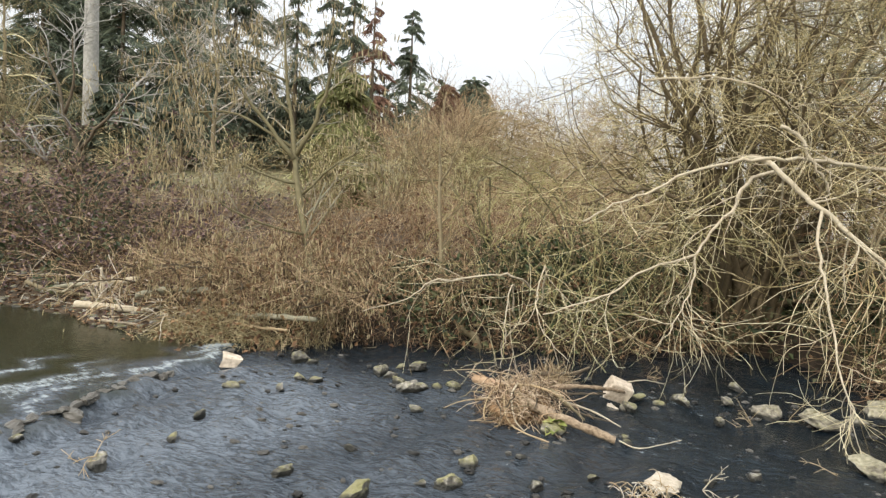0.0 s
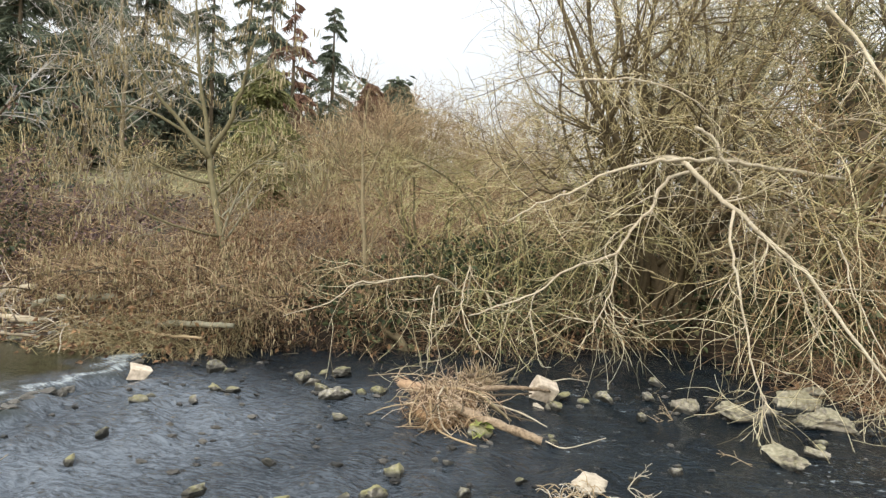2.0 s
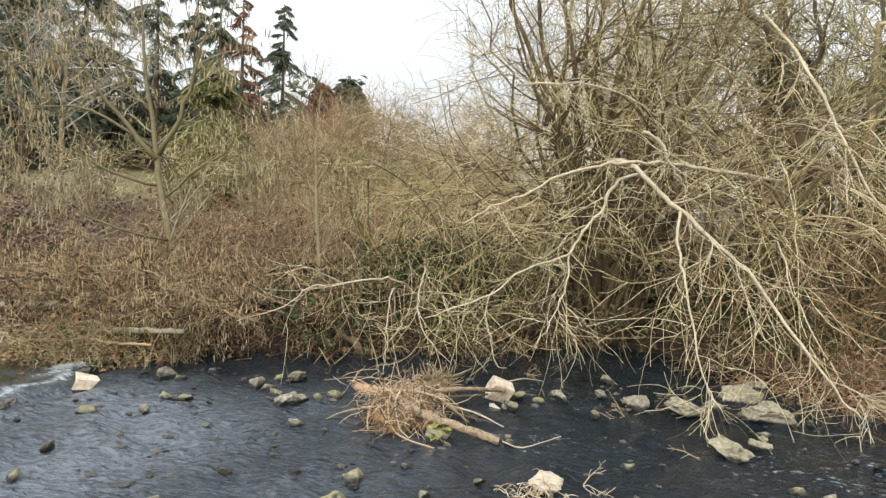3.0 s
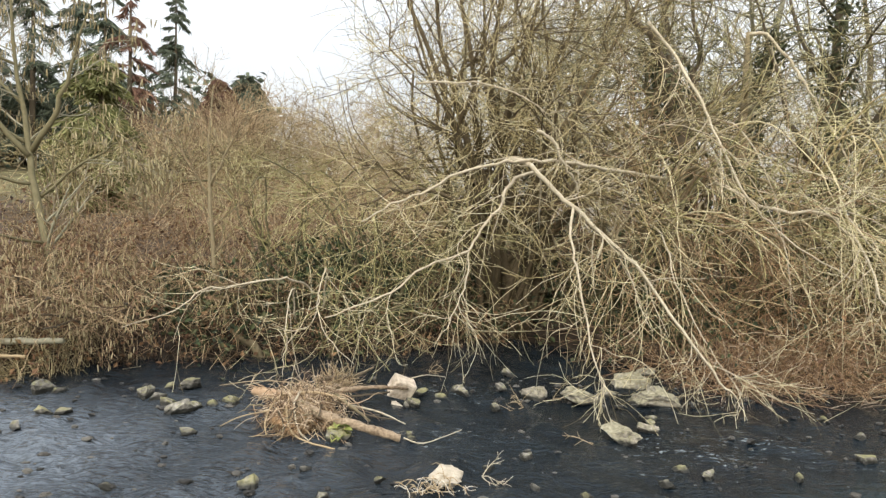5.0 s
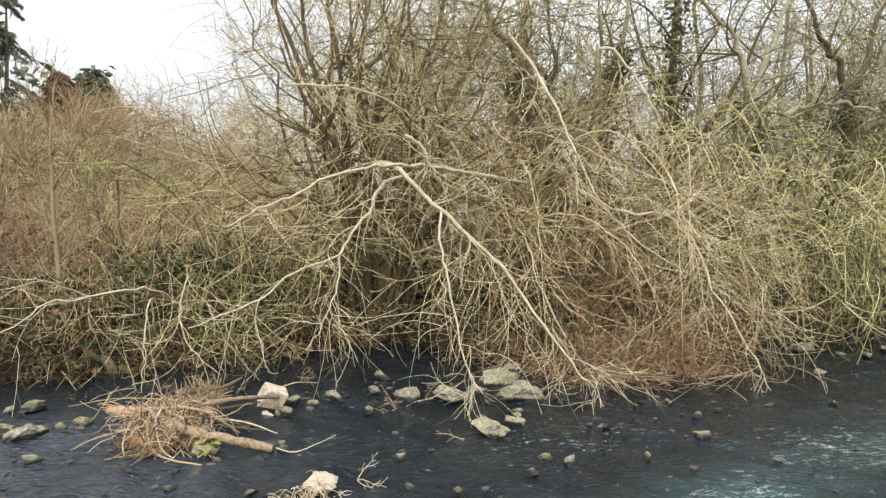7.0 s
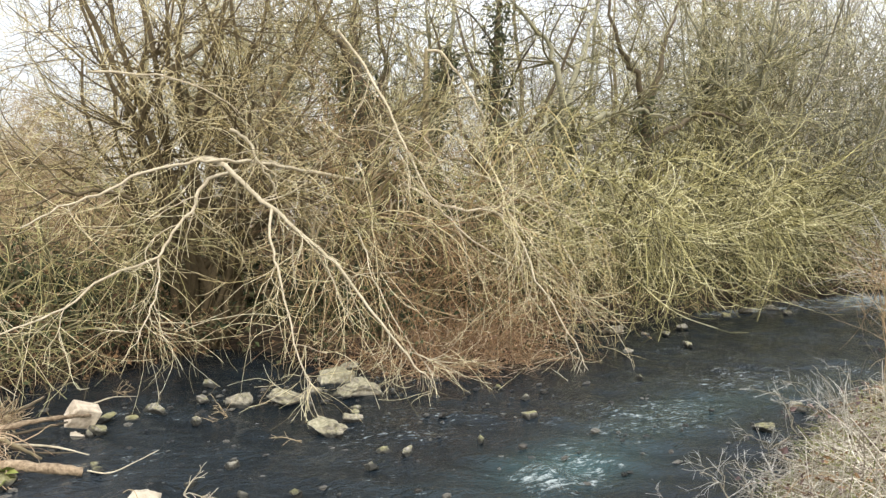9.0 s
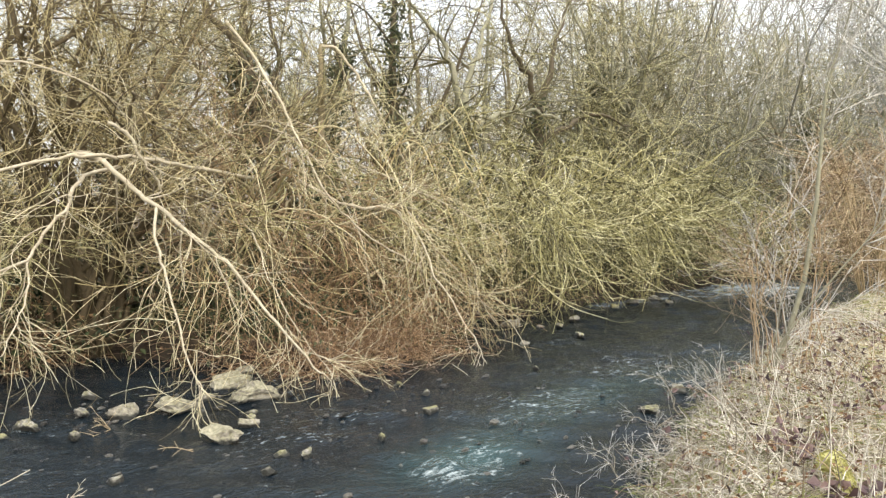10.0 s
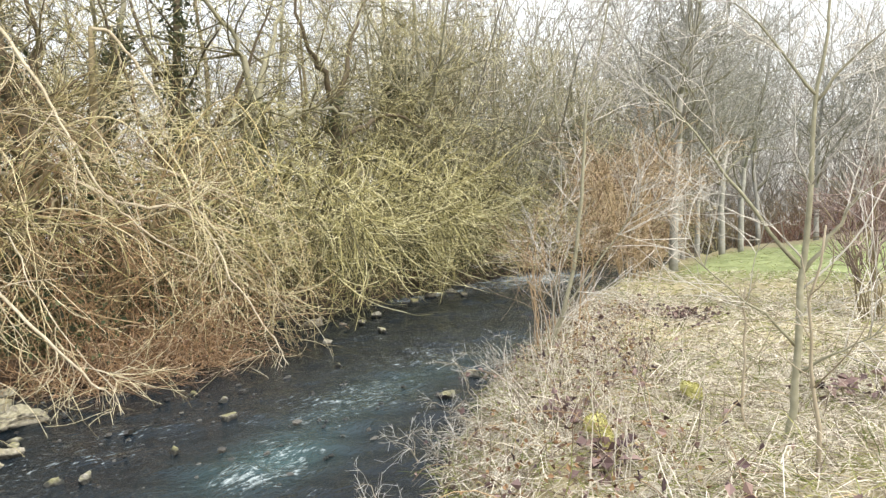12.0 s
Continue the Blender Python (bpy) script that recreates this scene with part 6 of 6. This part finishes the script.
# twigs caught on stones
for k, (x, y, z) in enumerate(((-2.7, 4.5, 0.1), (4.2, 8.0, 0.02), (2.42, 5.2, 0.1), (3.6, 7.5, 0.05), (3.9, 6.2, 0.03), (2.6, 8.7, 0.25))):
    rg = np.random.default_rng(600 + k)
    tw = thing("caught_twig", (x, y, z), "bare twig caught among the river stones", "twig", "caught twigs")
    P, R = stand(rg, np.array([[x, y, z]] * 3), (0.15, 0.32), 1.1, -0.2, 0.2, 6, 0.005, 0.5)
    for j in range(3):
        part("twig", [tubes(P[j:j + 1], R[j:j + 1], 5)], M["dead" if k == 2 else "tan"], tw)
    Q, S = sprout(rg, P, R, 5, length=(0.08, 0.22), angle=(25, 60), wob=0.15, K=4, ratio=0.6, rmin=0.004)
    for j in range(len(Q)):
        part("twig", [tubes(Q[j:j + 1], S[j:j + 1], 4)], M["dead" if k == 2 else "tan"], tw)


reeds = thing("caught_reeds", (2.0, 5.2, 0.1), "dry reeds and straw caught on the cream stone", "reeds")
rg = np.random.default_rng(640)
core = np.stack([rg.normal(1.95, 0.12, 60), rg.normal(5.15, 0.05, 60), rg.uniform(0.0, 0.12, 60)], -1)
P, R = stand(rg, core, (0.1, 0.26), 2.2, -2.0, 0.2, 6, 0.005, 0.5, (-0.3, -0.2, -0.2))
P[:, :, 2] = np.maximum(P[:, :, 2], 0.012)
for j in range(60):
    part("reed", [tubes(P[j:j + 1], R[j:j + 1], 4)], M["tan" if j % 3 else "straw"], reeds)

# ---- near bank ----
def near_points(rg, n, x0, x1, d0, d1, power=1.0):
    x = x0 + (x1 - x0) * rg.random(n) ** power
    y = near_line(x) - rg.uniform(d0, d1, n)
    return np.stack([x, y, land(x, y) - 0.02], -1)


def meadow():
    rg = np.random.default_rng(71)
    geo, green = [], []
    for n, x0, x1, d0, d1, h, w in ((15000, -7.0, 3.7, 0.1, 4.5, (0.12, 0.4), 0.005), (24000, 3.6, 9.0, 0.05, 5.5, (0.15, 0.5), 0.0035), (18000, 7.0, 16.0, 0.05, 7.0, (0.16, 0.45), 0.005), (8000, 14, 25, 0.1, 8.0, (0.08, 0.28), 0.007), (7000, 19, 45, 0.8, 9.0, (0.04, 0.10), 0.008)):
        P, R = stand(rg, near_points(rg, n, x0, x1, d0, d1), h, 1.0, -1.3, 0.25, 4, w * 1.05, 0.3)
        P[:, :, 2] = np.maximum(P[:, :, 2], land(P[:, :, 0], P[:, :, 1]) + 0.01)
        far = rg.random(n) < (0.2 if x0 < 10 else 0.4 if x0 < 18 else 0.92)
        geo.append(ribbons(P[~far], R[~far], rg))
        green.append(ribbons(P[far], R[far], rg))
    lone("dry_grass", geo, M["straw"], "matted straw-coloured dead grass on the near bank", "grass", kind="stuff", smooth=False)
    lone("green_grass", green, M["blade"], "green grass blades among the straw", "grass", kind="stuff", smooth=False)
    P, R = stand(rg, near_points(rg, 300, 4.2, 13, 0.35, 2.2, 1.2), (0.35, 0.85), 0.3, -0.35, 0.08, 6, 0.0045, 0.5)
    lone("dry_stalks", [tubes(P, R, 3)], M["straw"], "tall dead stalks standing at the river's edge", "grass", kind="stuff")
    P, R = stand(rg, near_points(rg, 330, 3.8, 13, 0.35, 2.2), (0.4, 1.0), 0.9, -1.6, 0.15, 7, 0.004, 0.6)
    root = thing("bramble", (5, 1, 0.6), "sprawling bramble with purple-brown leaves on the bank", "shrub", kind="stuff")
    part("cane_mass", [tubes(P, R, 3)], M["bramble"], root)
    part("leaf_mass", [leaves(spots(P, 1300, rg, 0.04), 0.05, rg, 0.5, 1.3)], M["plum_leaf"], root, smooth=False)
    c = near_points(rg, 1300, 3.8, 14, 0.3, 1.9)
    c[:, 2] += 0.05 + rg.random(len(c)) * 0.25
    part("dead_leaf_mass", [leaves(c, 0.03, rg, 0.6, 1.4)], M["brown_leaf"], root, smooth=False)
    for x, y, n, sx in ((4.95, 0.4, 46, 0.1), (12.3, 0.7, 170, 0.26), (7.4, -1.1, 60, 0.17), (6.1, -1.6, 40, 0.2), (5.9, 1.0, 40, 0.12)):
        c = np.stack([rg.normal(x, sx, n), rg.normal(y, sx, n), np.zeros(n)], -1)
        c[:, 2] = land(c[:, 0], c[:, 1]) + rg.uniform(0.02, 0.22, n)
        lone("leaf_clump", [leaves(c, 0.075, rg, 0.8, 1.25)], M["plum_leaf"], "clump of purple-brown dead leaves in the grass", "leaves", "leaf clumps", smooth=False, kind="stuff")


meadow()


def moss_mound(x, y, w, seed):
    rg = np.random.default_rng(seed)
    v = stone_shape(rg, w, 0.7)
    z = float(land(np.array(x), np.array(y))) + 0.16
    root = thing("moss_mound", (x, y, z), "bright yellow-green moss mound in dead grass", "moss", "moss mounds")
    part("mound", [(v + np.array([x, y, z]), [BALL_F if len(v) == len(BALL) else SMALL_F])], M["moss"], root)
    c = v[rg.integers(0, len(v), 500)] * 1.02 + np.array([x, y, z])
    tagged(part("tuft_mass", [leaves(c, 0.018, rg, 0.4, 2.0)], M["moss"], root, smooth=False), kind="stuff")


moss_mound(5.6, 0.62, 0.24, 1)
moss_mound(5.25, 0.5, 0.2, 2)
moss_mound(7.0, 0.1, 0.22, 3)

# slender young trees on the near bank
yt = [(curve([g(9.0, 2.15), (9.0, 2.09, 0.5), (9.0, 1.95, 0.88), (9.0, 1.79, 1.39), (9.0, 1.65, 2.12), (9.0, 1.58, 2.76), (9.0, 1.53, 3.39), (9.0, 1.49, 3.88), (9.0, 1.33, 4.42), (9.0, 1.22, 4.89), (9.0, 1.1, 5.6)], 24, 0.008, rng), taper(1, 24, 0.036, 0.007)),
      (curve([g(9.2, 2.2), (9.4, 2.1, 1.1), (9.7, 2.1, 1.8), (10.0, 2.2, 2.6)], 10, 0.02, rng), taper(1, 10, 0.014, 0.005)),
      (curve([g(8.9, 2.1), (8.9, 1.8, 1.2), (9.0, 1.3, 1.9), (9.2, 0.9, 2.5)], 10, 0.02, rng), taper(1, 10, 0.015, 0.006))]
branchy("young_ash", g(9.0, 2.15), "slender young tree leaning at the river's edge", "tree", yt, ("ash", "silver", "silver"),
        (dict(n=13, span=(0.15, 0.98), length=(0.7, 1.7), angle=(30, 65), up=0.3, wob=0.12, K=7, ratio=0.3, rmin=0.0065),
         dict(n=6, length=(0.3, 1.0), angle=(25, 65), up=0.1, wob=0.15, K=5, ratio=0.6, rmin=0.0042),
         dict(n=3, length=(0.15, 0.5), angle=(25, 60), up=0.1, wob=0.15, K=3, ratio=0.7, rmin=0.0034)), seed=14, split=72)
sp = [(curve([g(6.0, -0.61), (6.0, -0.65, 1.0), (6.0, -0.69, 1.57), (6.0, -0.71, 1.88), (6.0, -0.76, 2.27), (6.0, -0.78, 2.66), (6.0, -0.81, 3.05), (6.0, -0.87, 3.43), (6.0, -0.9, 3.72), (6.0, -0.95, 4.8)], 24, 0.004, rng), taper(1, 24, 0.03, 0.006)),
      (curve([(6.0, -0.71, 1.9), (5.9, -0.5, 2.2), (5.85, -0.29, 2.5), (5.8, -0.07, 2.84), (5.7, 0.29, 3.26)], 10, 0.008, rng), taper(1, 10, 0.016, 0.005)),
      (curve([(6.0, -0.7, 1.85), (6.0, -0.89, 2.12), (5.95, -1.05, 2.38), (5.9, -1.3, 2.62)], 10, 0.008, rng), taper(1, 10, 0.017, 0.005)),
      (curve([(6.0, -0.82, 3.08), (5.9, -0.66, 3.3), (5.85, -0.49, 3.56), (5.8, -0.31, 3.75)], 8, 0.008, rng), taper(1, 8, 0.012, 0.005)),
      (curve([(6.0, -0.81, 3.05), (6.0, -1.0, 3.29), (5.95, -1.25, 3.5)], 8, 0.008, rng), taper(1, 8, 0.012, 0.005)),
      (curve([(6.0, -0.66, 1.36), (5.85, -0.5, 1.56), (5.75, -0.24, 1.8), (5.7, 0.05, 2.1)], 9, 0.008, rng), taper(1, 9, 0.012, 0.004)),
      (curve([(6.0, -0.68, 1.17), (5.9, -0.91, 1.34), (5.85, -1.15, 1.5)], 8, 0.008, rng), taper(1, 8, 0.012, 0.004))]
branchy("young_maple", g(6.0, -0.61), "bare young tree with a smooth grey-green trunk in the grass", "tree", sp, ("ash", "silver", "silver"),
        (dict(n=9, span=(0.25, 0.98), length=(0.4, 1.2), angle=(35, 65), up=0.3, wob=0.1, K=7, ratio=0.36, rmin=0.0042),
         dict(n=6, length=(0.2, 0.6), angle=(30, 65), up=0.2, wob=0.14, K=5, ratio=0.6, rmin=0.003)), seed=15, split=63)
branchy("bank_brush", g(9.1, 1.95), "tan-brown leafless brush round the foot of the young tree", "shrub", multi(g(9.1, 1.95), 13, 0.3, 2.2, 77, (0.0, -0.05), 0.007, 9), ("bramble", "bramble", "tan"),
        (dict(n=7, length=(0.4, 1.1), angle=(20, 55), up=0.3, wob=0.15, K=6, ratio=0.6, rmin=0.0036),
         dict(n=4, length=(0.2, 0.5), angle=(25, 60), up=0.1, wob=0.15, K=3, ratio=0.7, rmin=0.003)), seed=78)
th = [(curve([g(5.35, -0.75), (5.3, -0.76, 1.1), (5.25, -0.72, 1.6), (5.2, -0.8, 2.2)], 9, 0.01, rng), taper(1, 9, 0.016, 0.006)),
      (curve([g(6.1, -0.35), (6.1, -0.33, 1.2), (6.15, -0.35, 1.75)], 9, 0.01, rng), taper(1, 9, 0.012, 0.008))]
branchy("thin_sapling", g(5.35, -0.75), "thin dark sapling stems beside the young tree", "tree", th, ("grey", "grey"),
        (dict(n=6, span=(0.4, 1), length=(0.3, 0.8), angle=(30, 60), up=0.3, wob=0.1, K=6, ratio=0.5, rmin=0.004),), seed=16, split=20)


def edge_shrub(x, y, seed, n=7, h=0.45):
    branchy("edge_shrub", g(x, y), "small grey leafless shrub hanging over the water", "shrub", multi(g(x, y), n, 0.5, h, seed, (-0.05, 0.15), 0.0045, 8), ("grey", "silver", "silver"),
            (dict(n=7, length=(0.12, 0.4), angle=(30, 65), up=0.0, wob=0.18, K=5, ratio=0.6, rmin=0.0026),
             dict(n=4, length=(0.05, 0.18), angle=(30, 65), up=0.0, wob=0.18, K=3, ratio=0.7, rmin=0.002)), "grey shrubs at the edge", seed)


for k, (x, y, h) in enumerate(((5.35, 1.9, 0.4), (5.75, 2.1, 0.4), (6.3, 2.2, 0.35), (7.7, 2.5, 0.45), (8.6, 2.65, 0.6), (9.6, 2.75, 0.7), (10.8, 2.8, 0.6))):
    edge_shrub(x, y, 81 + k, 5, h)
# rust-twigged shrubs further along
ru = branchy("osier_shrub", g(21.0, 3.2), "tan-brown bare osier shrub on the near bank", "shrub", multi(g(21.0, 3.2), 18, 3.0, 5.0, 87, (0, 0.1), 0.02, 9), ("tan", "tan", "brush"),
             (dict(n=13, span=(0.05, 1), length=(0.7, 1.8), angle=(35, 85), up=0.0, wob=0.2, K=6, ratio=0.5, rmin=0.010),
              dict(n=7, length=(0.4, 1.1), angle=(25, 65), up=0.0, wob=0.15, K=4, ratio=0.6, rmin=0.007)), "osier shrubs", 88)
copy_thing(ru, pose(*g(25.5, 3.3), 0, 0, 120) @ Matrix.Diagonal((1.1, 1.1, 1.1, 1)))
br = branchy("brown_shrub", g(13.4, -2.2), "clump of upright brown stems on the lawn", "shrub", multi(g(13.4, -2.2), 26, 1.1, 2.3, 89, (0, 0), 0.014, 9), ("bark", "plum", "plum"),
             (dict(n=7, length=(0.4, 1.0), angle=(15, 40), up=0.3, wob=0.1, K=5, ratio=0.5, rmin=0.008),
              dict(n=4, length=(0.2, 0.6), angle=(20, 45), up=0.2, wob=0.12, K=4, ratio=0.6, rmin=0.006)), "shrubs on the lawn", 90)
copy_thing(br, pose(*g(16.5, -4.0), 0, 0, 90) @ Matrix.Diagonal((1.2, 1.2, 1.2, 1)))

# pale-trunked trees along the bank
PT = "tall tree with a pale smooth trunk beside the river"
p1 = bare_tree("pale_tree", g(24.3, 2.34), 13, 221, ("pale", "ash", "pale", "pale"), PT, (0.0, -1.5), 20, 0, 0.16, 0.3, "pale trees along the bank")
for x, y, turn, sc in ((30, 2.9, 20, 0.95), (33, 3.0, 240, 1.0), (39, 1.6, 300, 1.1), (36, 2.6, 10, 0.9), (43, 0.8, 5, 1.1), (50, -3.5, 40, 1.1), (47, -9, 200, 1.1), (60, 0, 160, 1.3)):
    copy_thing(p1, pose(*g(x, y), 0, 0, turn) @ Matrix.Diagonal((sc, sc, sc, 1)))
for x, y, sc in ((62, -13.5, 1.1), (75, -18, 1.1), (50, -15, 0.9)):
    copy_thing(c1, pose(*g(x, y), 0, 0, x * 7) @ Matrix.Diagonal((sc, sc, sc, 1)))
